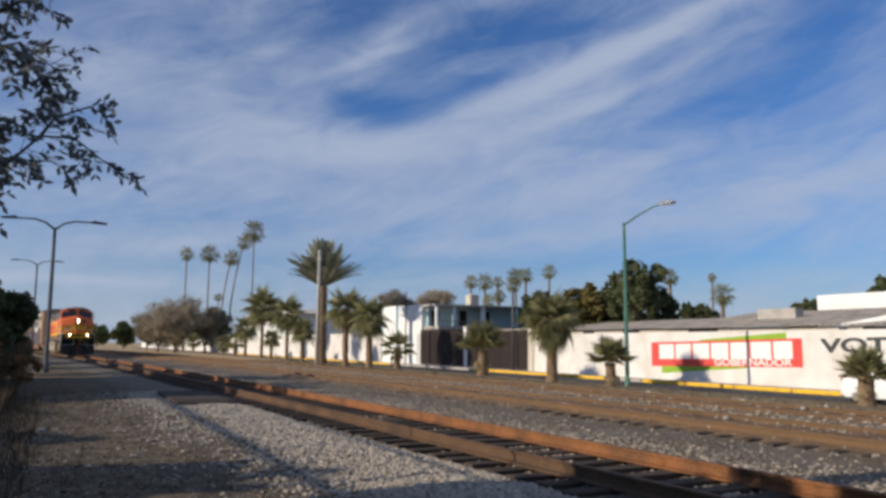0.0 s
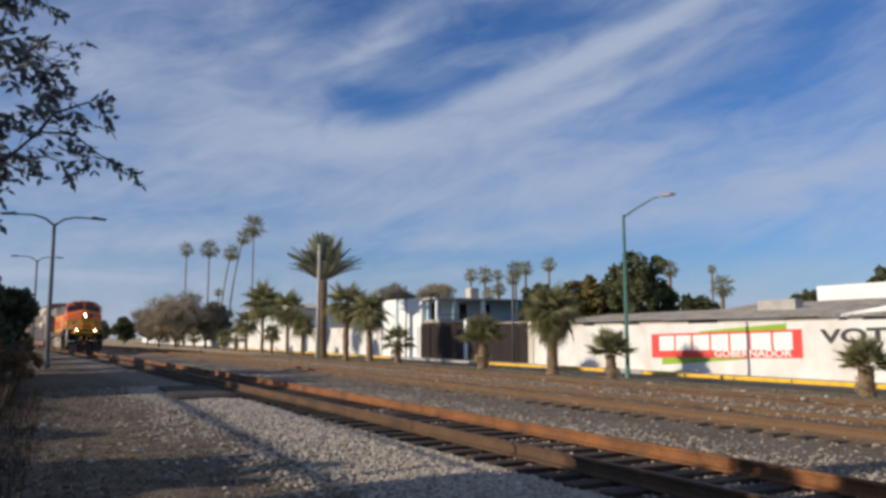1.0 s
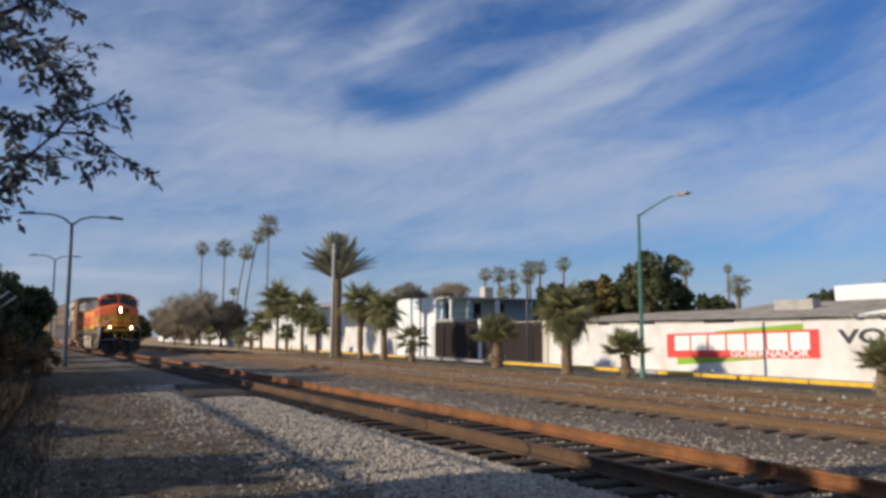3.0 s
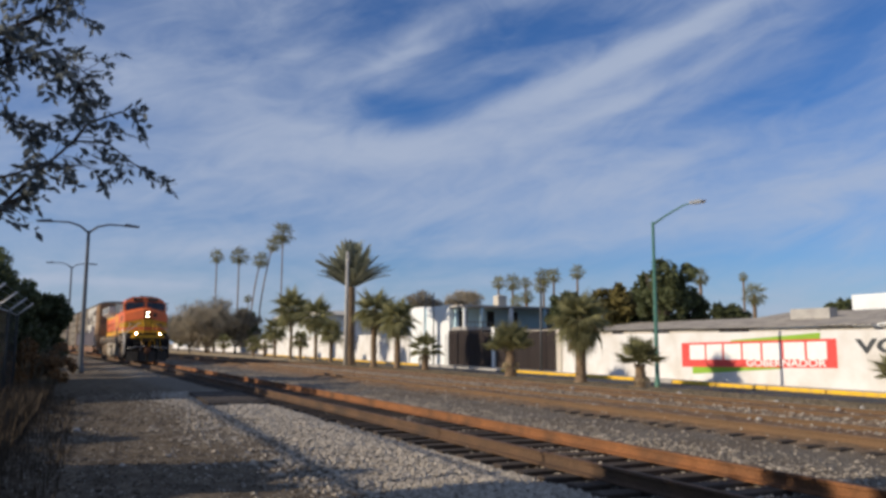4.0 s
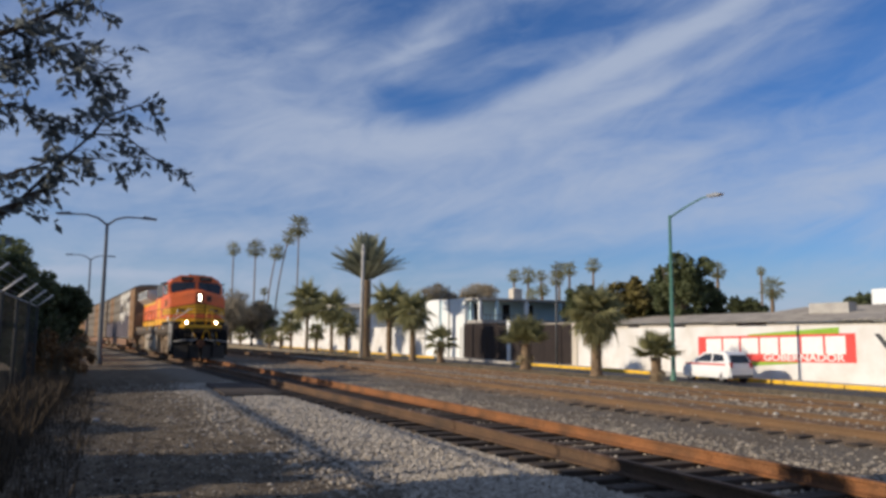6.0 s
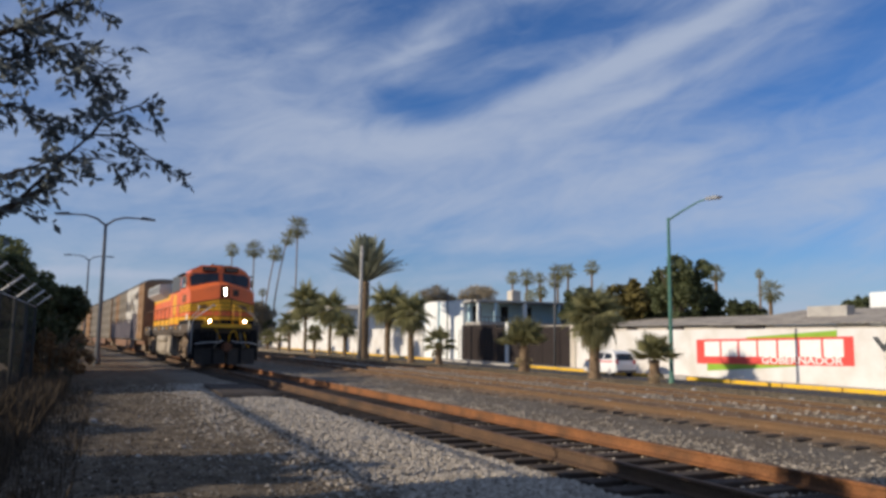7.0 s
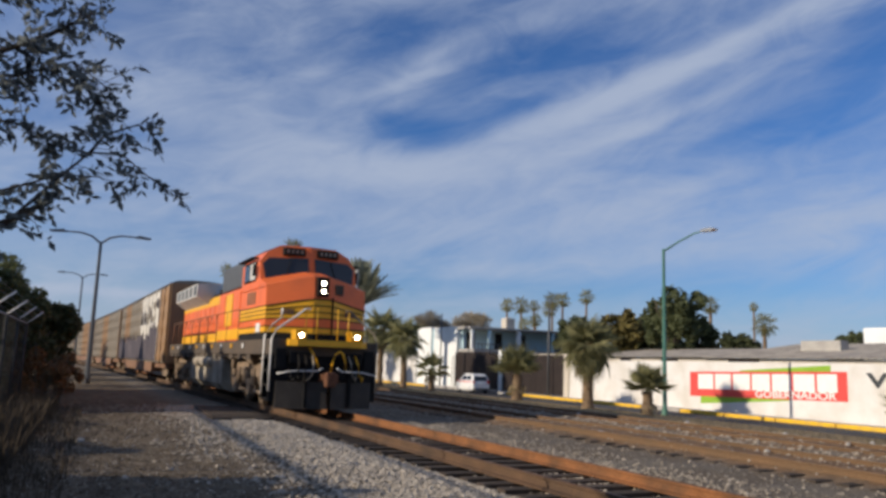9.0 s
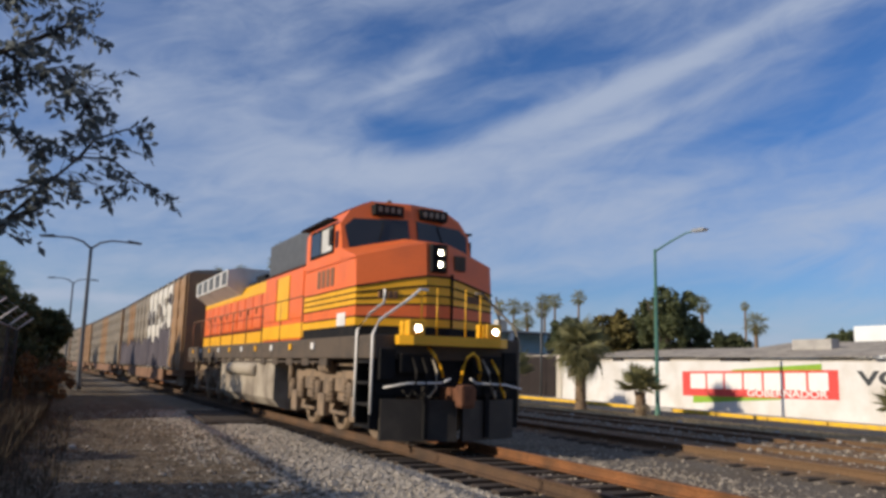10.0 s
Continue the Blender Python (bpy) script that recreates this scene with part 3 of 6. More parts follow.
def build_house():
    h = thing("house", pose(0, 0, 0), "two-storey modern house, white and pale blue, behind a dark gate", "house")
    bm = bmesh.new()
    box(bm, 28.72, 36.6, 61.2, 66.2, -0.5, 4.86, bevel=0.03)
    part("wall", bm, "housewhite", h, "white plastered front block")
    bm = bmesh.new()
    box(bm, 28.95, 36.6, 66.2, 66.9, -0.5, 4.80)
    part("wall", bm, "houseblue", h, "pale blue recessed strip")
    bm = bmesh.new()
    box(bm, 28.72, 36.6, 66.9, 70.2, -0.5, 4.94, bevel=0.03)
    part("wall", bm, "housewhite", h, "white plastered end block")
    # upper storey behind the terrace, under one thin roof slab
    bm = bmesh.new()
    box(bm, 28.9, 40.6, 58.2, 61.15, 2.62, 2.90, bevel=0.02)
    part("terrace_slab", bm, "concrete", h, "grey terrace slab over the carport")
    bm = bmesh.new()
    box(bm, 29.2, 41.0, 60.9, 61.18, 2.90, 4.60)
    part("wall", bm, "houseblue", h, "pale blue upper wall")
    bm = bmesh.new()
    box(bm, 28.66, 41.2, 58.5, 61.19, 4.60, 4.78, bevel=0.02)
    part("roof", bm, "concrete", h, "thin flat roof slab with an overhang")
    for x, w, key in ((28.9, 0.22, "housewhite"), (30.55, 0.2, "houseblue"), (33.35, 0.34, "housewhite"), (36.9, 0.2, "houseblue"), (40.4, 0.22, "houseblue")):
        bm = bmesh.new()
        box(bm, x, x + w, 58.62, 58.9, 2.90, 4.60, bevel=0.01)
        part("column", bm, key, h, "square terrace column")
    for x0, x1 in ((29.5, 30.3), (32.3, 33.0), (34.7, 35.4), (38.2, 39.2)):
        window(h, x0, x1, 60.86, 2.95, 4.35, "housedark")
    bm = bmesh.new()
    box(bm, 28.98, 33.3, 58.3, 58.36, 3.30, 3.35)
    for k in range(12):
        box(bm, 29.0 + 0.38 * k, 29.03 + 0.38 * k, 58.3, 58.36, 2.90, 3.30)
    part("terrace_railing", bm, "darksteel", h, "thin dark terrace railing")
    # carport in the shade below
    bm = bmesh.new()
    box(bm, 33.0, 33.2, 45.0, 61.1, -0.5, 2.60)
    part("wall", bm, "beige", h, "shaded carport wall")
    # rooftop tank
    bm = bmesh.new()
    box(bm, 32.6, 33.5, 59.4, 60.3, 4.78, 5.72, bevel=0.05)
    tube(bm, [(33.05, 59.85, 5.70), (33.05, 59.85, 5.80)], [0.30, 0.24], 12)
    tagged(part("water_tank", bm, "beige"), "beige square water tank on the flat roof", "water tank")
    # gate line with posts
    g = thing("gate", pose(0, 0, 0), "tall dark brown metal gate and fence in front of the carport", "gate")
    y = 44.0
    while y < 61.0:
        bm = bmesh.new()
        box(bm, WALL_X, WALL_X + 0.06, y, min(y + 1.76, 61.1), -0.33, 2.38 if y < 53 else 2.6)
        pn = part("panel", bm, "housedark", g)
        for k in range(5):
            bm = bmesh.new()
            box(bm, WALL_X - 0.025, WALL_X - 0.001, y + 0.15 + k * 0.35, y + 0.19 + k * 0.35, -0.28, 2.3)
            part("rib", bm, "housedark", pn)
        y += 1.8
    bm = bmesh.new()
    box(bm, WALL_X - 0.15, WALL_X + 0.2, 52.5, 52.9, -0.4, 2.75, bevel=0.02)
    tagged(part("gate_pillar", bm, "housewhite", g, "white square pillar"))
    # shed roofs behind the sign wall
    def shed(y0, y1, x0, x1, eave, ridge, key, label):
        s = thing("shed", pose(0, 0, 0), label, "shed", "sheds behind the wall")
        bm = bmesh.new()
        prism(bm, ((y0, eave), (y1, eave), (y1, eave + 0.06), (y0, eave + 0.06)), "x", x0 - 0.25, x0 + 0.2)
        part("eave_board", bm, "beige", s)
        bm = bmesh.new()
        box(bm, x0, x1, y0, y1, -0.5, eave - 0.02)
        part("wall", bm, key, s)
        bm = bmesh.new()
        n = int((y1 - y0) / 0.35)
        for k in range(n):
            a, b = y0 + k * (y1 - y0) / n, y0 + (k + 1) * (y1 - y0) / n
            c = (a + b) / 2
            for p, q, u in ((a, c, 0), (c, b, 1)):
                z0, z1 = (0.0, 0.05) if u == 0 else (0.05, 0.0)
                vs = [bm.verts.new(v) for v in ((x0 - 0.4, p, eave + z0), (x0 - 0.4, q, eave + z1), (x1, q, ridge + z1), (x1, p, ridge + z0))]
                bm.faces.new(vs)
        part("roof", bm, "roofing", s, "weathered grey-brown corrugated sheet roof")
    shed(33.5, 47.0, 31.5, 38.0, 2.35, 3.1, "beige", "low shed with a weathered sheet roof behind the wall")
    shed(22.6, 33.4, 31.0, 38.0, 2.30, 3.35, "beige", "low shed with a weathered grey sheet roof")
    shed(4.0, 22.4, 31.3, 37.0, 2.30, 2.75, "beige", "long low outbuilding with a grey roof edge")
    # solid dark panels paint in the shade of the gaps below the eaves
    for x0, y0, y1 in ((30.90, 29.6, 31.6), (31.40, 36.2, 37.6), (31.40, 40.6, 41.6), (31.20, 20.0, 21.6)):
        bm = bmesh.new()
        box(bm, x0, x0 + 0.098, y0, y1, 2.0, 2.27)
        tagged(part("vent", bm, "housedark"), "dark panel for the shaded gap under the shed eaves", "vent", "vents under the eaves")
    bm = bmesh.new()
    box(bm, 34.0, 34.6, 27.2, 29.6, 2.7, 3.35, bevel=0.03)
    tagged(part("roof_box", bm, "concrete"), "pale box standing on the shed roof", "roof box")
    # white building further right
    b = thing("white_house", pose(0, 0, 0), "plain white flat-roofed house behind the sheds", "house")
    bm = bmesh.new()
    box(bm, 42.0, 50.0, 26.2, 32.0, -0.5, 4.5, bevel=0.03)
    part("wall", bm, "housewhite", b)
    bm = bmesh.new()
    box(bm, 42.3, 50.0, 20.0, 26.2, -0.5, 4.2)
    part("wall", bm, "rack_brown", b, "brown rear wing")
    bm = bmesh.new()
    prism(bm, ((24.8, 2.9), (18.0, 2.9), (18.0, 3.1), (21.5, 3.7)), "x", 38.0, 44.0)
    part("roof", bm, "roofing", b)
    # pale building by the left wall
    b = thing("pale_house", pose(0, 0, 0), "pale beige house half hidden by palms", "house")
    bm = bmesh.new()
    box(bm, 30.5, 44.0, 108.0, 140.0, -0.5, 5.6, bevel=0.05)
    part("wall", bm, "housewhite", b)
    bm = bmesh.new()
    prism(bm, ((107.0, 5.6), (141.0, 5.6), (126.0, 7.0)), "x", 30.0, 44.5)
    part("roof", bm, "beige", b)


build_house()

# ---- palms ----


def fan_leaf(n, spread, length, petiole, droop, rng):
    """One fan frond at the origin, growing along +x: a stalk and a fan of narrow blades."""
    v, f = [], []
    v += [(0, -0.02, 0), (0, 0.02, 0), (petiole, 0.012, 0.02), (petiole, -0.012, 0.02)]
    f.append((0, 1, 2, 3))
    for k in range(n):
        a = spread * (k / (n - 1) - 0.5)
        L = length * (1 - 0.25 * abs(a / spread) * 2) * rng.uniform(0.85, 1.05)
        ca, sa = math.cos(a), math.sin(a)
        w = length * 0.036
        mid = (petiole + ca * L * 0.55, sa * L * 0.55, 0.02 - droop * 0.15 * L)
        tip = (petiole + ca * L, sa * L, -droop * L * rng.uniform(0.35, 0.7))
        i = len(v)
        v += [(petiole, 0, 0.02), (mid[0] - sa * w, mid[1] + ca * w, mid[2] + 0.02), (mid[0], mid[1], mid[2] - w * 0.5), (mid[0] + sa * w, mid[1] - ca * w, mid[2] + 0.02), tip]
        f += [(i, i + 1, i + 2), (i, i + 2, i + 3), (i + 1, i + 4, i + 2), (i + 2, i + 4, i + 3)]
    return v, f


def feather_leaf(n, length, droop, rng):
    """One feather frond at the origin, arching along +x, with leaflets on both sides."""
    v, f = [], []
    def spine(s):
        return Vector((length * s * (1 - 0.12 * droop * s), 0, length * (0.10 * s - droop * 0.42 * s * s)))
    for k in range(10):
        a, b = spine(k / 10), spine((k + 1) / 10)
        i = len(v)
        w = 0.035 * (1 - k / 11)
        v += [(a.x, -w, a.z), (a.x, w, a.z), (b.x, w, b.z), (b.x, -w, b.z)]
        f.append((i, i + 1, i + 2, i + 3))
    for k in range(n):
        s = 0.12 + 0.88 * k / n
        p = spine(s)
        L = length * 0.20 * math.sin(math.pi * (0.15 + 0.8 * s)) * rng.uniform(0.8, 1.1)
        for side in (-1, 1):
            i = len(v)
            v += [(p.x - 0.03, 0, p.z), (p.x + 0.04, 0, p.z), (p.x + L * 0.7, side * L * 0.75, p.z + L * 0.12)]
            f.append((i, i + 1, i + 2))
    return v, f


def rough_trunk(bm, h, r0, r1, lean=(0, 0), sides=10, scales=True, m=0):
    """A tapering trunk with stubs of old leaf bases."""
    n = max(4, int(h / 0.25))
    pts, rad = [], []
    for i in range(n + 1):
        s = i / n
        pts.append((lean[0] * s * s * h, lean[1] * s * s * h, -0.1 + (h + 0.1) * s))
        rad.append((r0 + (r1 - r0) * s + (0.25 * r0 * max(0, 1 - s * 8))) * random.uniform(0.92, 1.08))
    tube(bm, pts, rad, sides, m)
    if scales:
        for i in range(int(h * 30)):
            s = random.uniform(0.05, 1.0)
            a = random.uniform(0, math.tau)
            r = (r0 + (r1 - r0) * s) * 0.95
            c = Vector((lean[0] * s * s * h + math.cos(a) * r, lean[1] * s * s * h + math.sin(a) * r, h * s))
            o = Vector((math.cos(a), math.sin(a), 0))
            t = Vector((-math.sin(a), math.cos(a), 0))
            q = [bm.verts.new(c + t * 0.08), bm.verts.new(c - t * 0.08), bm.verts.new(c + o * 0.11 + Vector((0, 0, 0.15)))]
            bm.faces.new(q).material_index = m


def leaf_mesh(name, v, f, key):
    me = bpy.data.meshes.new(name)
    me.from_pydata(v, [], f)
    me.materials.append(M[key])
    return me


RNG = random.Random(7)
FANS = [leaf_mesh("frond", *fan_leaf(23, radians(210), 0.84, 0.36, d, RNG), "frond") for d in (0.3, 0.7, 1.2)]
YOUNG = [leaf_mesh("frond", *fan_leaf(17, radians(130), 0.82, 0.42, d, RNG), "frond") for d in (0.05, 0.15, 0.35)]
DEAD = [leaf_mesh("dead_frond", *fan_leaf(11, radians(150), 0.55, 0.45, d, RNG), "dead") for d in (0.8, 1.1)]
FEATHERS = [leaf_mesh("frond", *feather_leaf(84, 4.1, d, RNG), "greyfrond") for d in (0.12, 0.30, 0.48)]


def crown_turns(n, lo, hi):
    """Turns for n fronds, spiralling from upright (hi degrees) down to hanging (lo)."""
    out = []
    for k in range(n):
        s = k / max(1, n - 1)
        out.append((hi + (lo - hi) * s ** 0.8 + RNG.uniform(-9, 9), k * 137.5 + RNG.uniform(-14, 14), s))
    return out


def fan_palm(x, y, trunk_h, crown, label, n=34, trunk_r=0.19, dead=10, low=-45, lean=(0, 0), z=-0.4):
    """A fan palm; crown: the length of its fronds in metres."""
    p = thing("fan_palm", pose(x, y, z), label, "palm tree", "palms along the street")
    bm = bmesh.new()
    rough_trunk(bm, trunk_h, trunk_r, trunk_r * 0.85, lean)
    part("trunk", bm, "trunk", p)
    top = Vector((lean[0] * trunk_h, lean[1] * trunk_h, trunk_h))
    k = crown / 1.17
    for el, az, s in crown_turns(n, low, 80):
        ob = new("frond", (YOUNG if trunk_h < 2.0 else FANS)[min(2, int(s * 3))])
        ob.parent = p
        ob.matrix_basis = Matrix.Translation(top + Vector((0, 0, -0.12 * s))) @ pose(0, 0, 0, RNG.uniform(-20, 20), -el, az) @ Matrix.Scale(k * RNG.uniform(0.85, 1.1), 4)
    for j in range(dead):
        ob = new("dead_frond", DEAD[j % 2])
        ob.parent = p
        ob.matrix_basis = Matrix.Translation(top + Vector((0, 0, -0.15 - 0.03 * j))) @ pose(0, 0, 0, RNG.uniform(-20, 20), 55 + RNG.uniform(-15, 20), j * 137.5) @ Matrix.Scale(k * RNG.uniform(0.7, 0.95), 4)
    return p


def tall_palm(x, y, height, crown, label, z=-0.4, lean=(0, 0)):
    """A far tall palm: a thin trunk and one ball of fan fronds."""
    p = thing("tall_palm", pose(x, y, z), label, "palm tree", "tall palms in the distance")
    bm = bmesh.new()
    rough_trunk(bm, height - crown * 0.6, 0.19, 0.13, lean, 8, False)
    part("trunk", bm, "trunk", p)
    v, f = [], []
    top = Vector((lean[0] * height, lean[1] * height, height - crown * 0.55))
    lv, lf = fan_leaf(9, radians(220), 0.62, 0.55, 0.4, RNG)
    for el, az, s in crown_turns(46, -75, 85):
        m = Matrix.Translation(top) @ pose(0, 0, 0, RNG.uniform(-25, 25), -el, az) @ Matrix.Scale(crown * 1.22 / 1.17 * RNG.uniform(0.8, 1.1) * (1 - 0.15 * (s > 0.8)), 4)
        i = len(v)
        v += [tuple(m @ Vector(q)) for q in lv]
        f += [tuple(a + i for a in q) for q in lf]
    raw("crown", v, f, "frond", p)
    return p


def feather_palm(x, y, trunk_h, label, z=-0.4):
    p = thing("date_palm", pose(x, y, z), label, "palm tree", "palms along the street")
    bm = bmesh.new()
    rough_trunk(bm, trunk_h, 0.42, 0.36)
    part("trunk", bm, "trunk", p)
    for el, az, s in crown_turns(92, 30, 88):
        ob = new("frond", FEATHERS[min(2, int(s * 3))])
        ob.parent = p
        ob.matrix_basis = Matrix.Translation((0, 0, trunk_h - 0.2 * s)) @ pose(0, 0, 0, RNG.uniform(-25, 25), -el, az) @ Matrix.Scale(RNG.uniform(0.85, 1.1), 4)
    return p


fan_palm(20.53, 29.59, 3.00, 1.62, "bushy fan palm with a skirt of dry fronds on the verge", n=42, dead=20, low=-66, trunk_r=0.25)
fan_palm(20.39, 25.24, 1.05, 1.22, "short young fan palm beside the green lamp post", n=34, dead=4, low=20, trunk_r=0.22)
fan_palm(21.55, 37.83, 1.45, 1.72, "short fan palm with a thick trunk", n=46, dead=5, low=20, trunk_r=0.30)
fan_palm(21.17, 48.97, 1.55, 1.35, "small fan palm with a stubby trunk", n=30, dead=7, low=-25, trunk_r=0.24)
fan_palm(21.04, 53.93, 3.74, 2.01, "fan palm with a full green crown", n=26, dead=10, low=-40, trunk_r=0.24)
fan_palm(20.22, 56.89, 4.41, 2.09, "fan palm with a full green crown", n=26, dead=10, low=-40, trunk_r=0.24)
fan_palm(21.30, 77.68, 4.69, 2.31, "fan palm with a drooping crown", n=24, dead=10, low=-50, trunk_r=0.18)
fan_palm(21.30, 72.20, 2.87, 1.62, "small fan palm in the row", n=28, dead=6, low=-30, trunk_r=0.18)
fan_palm(21.30, 88.40, 5.88, 2.73, "tall fan palm in the row", n=36, dead=10, low=-45, trunk_r=0.18)
fan_palm(21.30, 83.96, 2.26, 1.36, "small fan palm in the row", n=24, dead=5, low=-30, trunk_r=0.18)
fan_palm(21.30, 96.71, 3.58, 1.97, "fan palm in the row", n=28, dead=6, low=-40, trunk_r=0.18)
fan_palm(21.30, 102.83, 1.95, 1.64, "small fan palm in the row", n=24, dead=5, low=-30, trunk_r=0.18)
fan_palm(21.30, 110.55, 1.71, 1.59, "small fan palm in the row", n=24, dead=5, low=-30, trunk_r=0.18)
fan_palm(21.30, 136.65, 1.95, 1.75, "small far fan palm in the row", n=24, dead=5, low=-30, trunk_r=0.18)
fan_palm(21.30, 154.49, 2.28, 1.74, "small far fan palm in the row", n=24, dead=5, low=-30, trunk_r=0.18)
fan_palm(20.73, 14.36, 0.94, 0.93, "short fan palm with spiky fronds at the street", n=34, dead=5, low=15, trunk_r=0.24)
feather_palm(20.60, 64.01, 6.70, "big feathery date palm with a thick trunk")
tall_palm(26.91, 188.08, 23.48, 1.90, "tall thin palm with a round crown, far off")
tall_palm(30.29, 177.43, 22.83, 2.33, "tall thin palm with a round crown, far off")
tall_palm(33.92, 182.36, 22.48, 2.14, "tall thin leaning palm with a round crown, far off", lean=(0.093, -0.040))
tall_palm(38.61, 170.69, 28.01, 2.81, "tall thin palm with a round crown, far off")
tall_palm(34.87, 177.42, 25.56, 2.09, "tall thin leaning palm with a round crown, far off", lean=(0.110, -0.055))
tall_palm(47.01, 255.71, 17.26, 1.67, "tall thin palm with a round crown, far off")
tall_palm(53.01, 96.39, 11.21, 1.13, "tall thin palm with a round crown, far off")
tall_palm(54.76, 95.40, 11.35, 1.37, "tall thin palm with a round crown, far off")
tall_palm(58.91, 98.77, 11.53, 1.01, "tall thin palm with a round crown, far off")
tall_palm(53.96, 90.07, 8.86, 1.07, "tall thin palm with a round crown, far off")
tall_palm(55.87, 88.90, 11.67, 1.30, "tall thin palm with a round crown, far off")
tall_palm(54.30, 83.97, 11.29, 1.17, "tall thin palm with a round crown, far off")
tall_palm(56.81, 82.30, 11.69, 1.16, "tall thin palm with a round crown, far off")
tall_palm(45.23, 77.81, 7.23, 0.98, "tall thin palm with a round crown, far off")
tall_palm(51.39, 54.63, 8.63, 0.94, "tall thin palm with a round crown, far off")
tall_palm(86.45, 83.23, 12.19, 0.82, "tall thin palm with a round crown, far off")
tall_palm(47.34, 44.55, 6.36, 1.06, "tall thin palm with a round crown, far off")
tall_palm(52.89, 84.87, 10.06, 1.17, "tall thin palm with a round crown, far off")

# ---- trees and brush ----


def leaves(n, blobs, size, rng, flat=0.6, wide=0.45):
    """Loose leaves filling ellipsoid clumps (centre, radii); denser towards their skin."""
    v, f = [], []
    wts = [b[1][0] * b[1][1] * b[1][2] for b in blobs]
    for c, r in rng.choices(blobs, weights=[w ** 0.67 for w in wts], k=n):
        d = Vector((rng.gauss(0, 1), rng.gauss(0, 1), rng.gauss(0, 1))).normalized() * rng.uniform(0.55, 1.05)
        p = Vector((c[0] + d.x * r[0], c[1] + d.y * r[1], c[2] + d.z * r[2]))
        a = Vector((rng.gauss(0, 1), rng.gauss(0, 1), rng.gauss(0, flat))).normalized()
        b = a.cross(Vector((rng.gauss(0, 1), rng.gauss(0, 1), rng.gauss(0, 1)))).normalized()
        s = size * rng.uniform(0.6, 1.3)
        i = len(v)
        v += [tuple(p - a * s), tuple(p - b * s * wide), tuple(p + a * s), tuple(p + b * s * wide)]
        f.append((i, i + 1, i + 2, i + 3))
    return v, f


def clumpy(cx, cy, cz, rx, ry, rz, n, rng):
    """Clumps scattered through a crown, so that its outline is uneven and has gaps."""
    out = []
    for _ in range(n):
        d = Vector((rng.gauss(0, 1), rng.gauss(0, 1), rng.gauss(0, 1))).normalized() * rng.uniform(0.35, 1.1)
        k = rng.uniform(0.15, 0.34)
        out.append(((cx + d.x * rx, cy + d.y * ry, cz + d.z * rz), (rx * k, ry * k, rz * k)))
    return out


def tree(x, y, h, r, label, key="leaf", n=4200, size=0.16, z=-0.4, name="tree", cat="tree", clumps=42, group="", trunk_h=None, squash=0.75, seed=1):
    rng = random.Random(seed * 31 + int(abs(x * 7 + y)))
    t = thing(name, pose(x, y, z), label, cat, group)
    th = trunk_h if trunk_h is not None else h * 0.35
    bm = bmesh.new()
    tube(bm, [(0, 0, -0.1), (0.05, 0, th * 0.5), (0, 0.08, th)], [h * 0.035, h * 0.026, h * 0.02], 8)
    for k in range(6):
        a = k * 1.05 + rng.uniform(-0.3, 0.3)
        q = (math.cos(a) * r * 0.6, math.sin(a) * r * 0.6, th + (h - th) * rng.uniform(0.35, 0.75))
        tube(bm, [(0, 0.05, th * 0.85), (q[0] * 0.45, q[1] * 0.45, th + (q[2] - th) * 0.6), q], [h * 0.016, h * 0.011, h * 0.004], 6)
    part("trunk", bm, "bark", t)
    cz = th * 0.8 + (h - th * 0.8) * 0.5
    bare = key == "twig"
    v, f = leaves(n, clumpy(0, 0, cz, r * 0.8, r * 0.8, (h - th * 0.8) * 0.5 * 0.8, clumps, rng), size, rng, 1.4 if bare else 0.6, 0.045 if bare else 0.45)
    raw("crown", v, f, key, t)
    return t


tree(37.74, 49.19, 7.40, 2.30, "tree with yellowing leaves behind the sheds", "leafy", n=3600, size=0.26, trunk_h=2.58, seed=1)
tree(37.86, 43.94, 8.62, 2.53, "dense dark green tree behind the sheds", "leaf", n=5200, size=0.24, trunk_h=3.30, seed=2)
tree(41.82, 45.77, 6.78, 1.72, "dense dark green tree behind the sheds", "leaf", n=2600, size=0.26, trunk_h=3.16, seed=3)
tree(41.85, 51.03, 7.87, 2.33, "dense dark green tree behind the sheds", "leaf", n=3600, size=0.28, trunk_h=2.97, seed=4)
tree(35.20, 52.40, 6.70, 1.95, "green tree behind the dark gate", "leaf", n=3600, size=0.26, trunk_h=1.99, seed=5)
tree(38.60, 56.53, 5.83, 1.68, "green tree behind the dark gate", "leaf", n=2600, size=0.28, trunk_h=2.31, seed=6)
tree(63.00, 64.28, 6.81, 1.73, "low dark tree line in the distance", "leaf", n=1500, size=0.38, trunk_h=3.19, seed=7)
tree(64.41, 62.86, 6.48, 1.34, "low dark tree line in the distance", "leaf", n=1500, size=0.38, trunk_h=3.65, seed=8)
tree(46.67, 37.71, 4.58, 0.62, "small tree behind the outbuilding", "leaf", n=1500, size=0.25, trunk_h=3.27, seed=9)
tree(49.01, 37.98, 5.65, 1.36, "tree behind the white house", "leaf", n=2600, size=0.26, trunk_h=2.80, seed=10)
tree(45.86, 30.36, 6.29, 1.06, "dark tree behind the white house", "leaf", n=2600, size=0.23, trunk_h=4.07, seed=11)
tree(37.32, 87.36, 8.5, 3.0, "leafless reddish tree behind the house", "twig", n=5000, size=0.5, trunk_h=5.72, seed=12)
tree(42.38, 85.02, 8.8, 3.2, "leafless reddish tree behind the house", "twig", n=5000, size=0.5, trunk_h=5.81, seed=13)
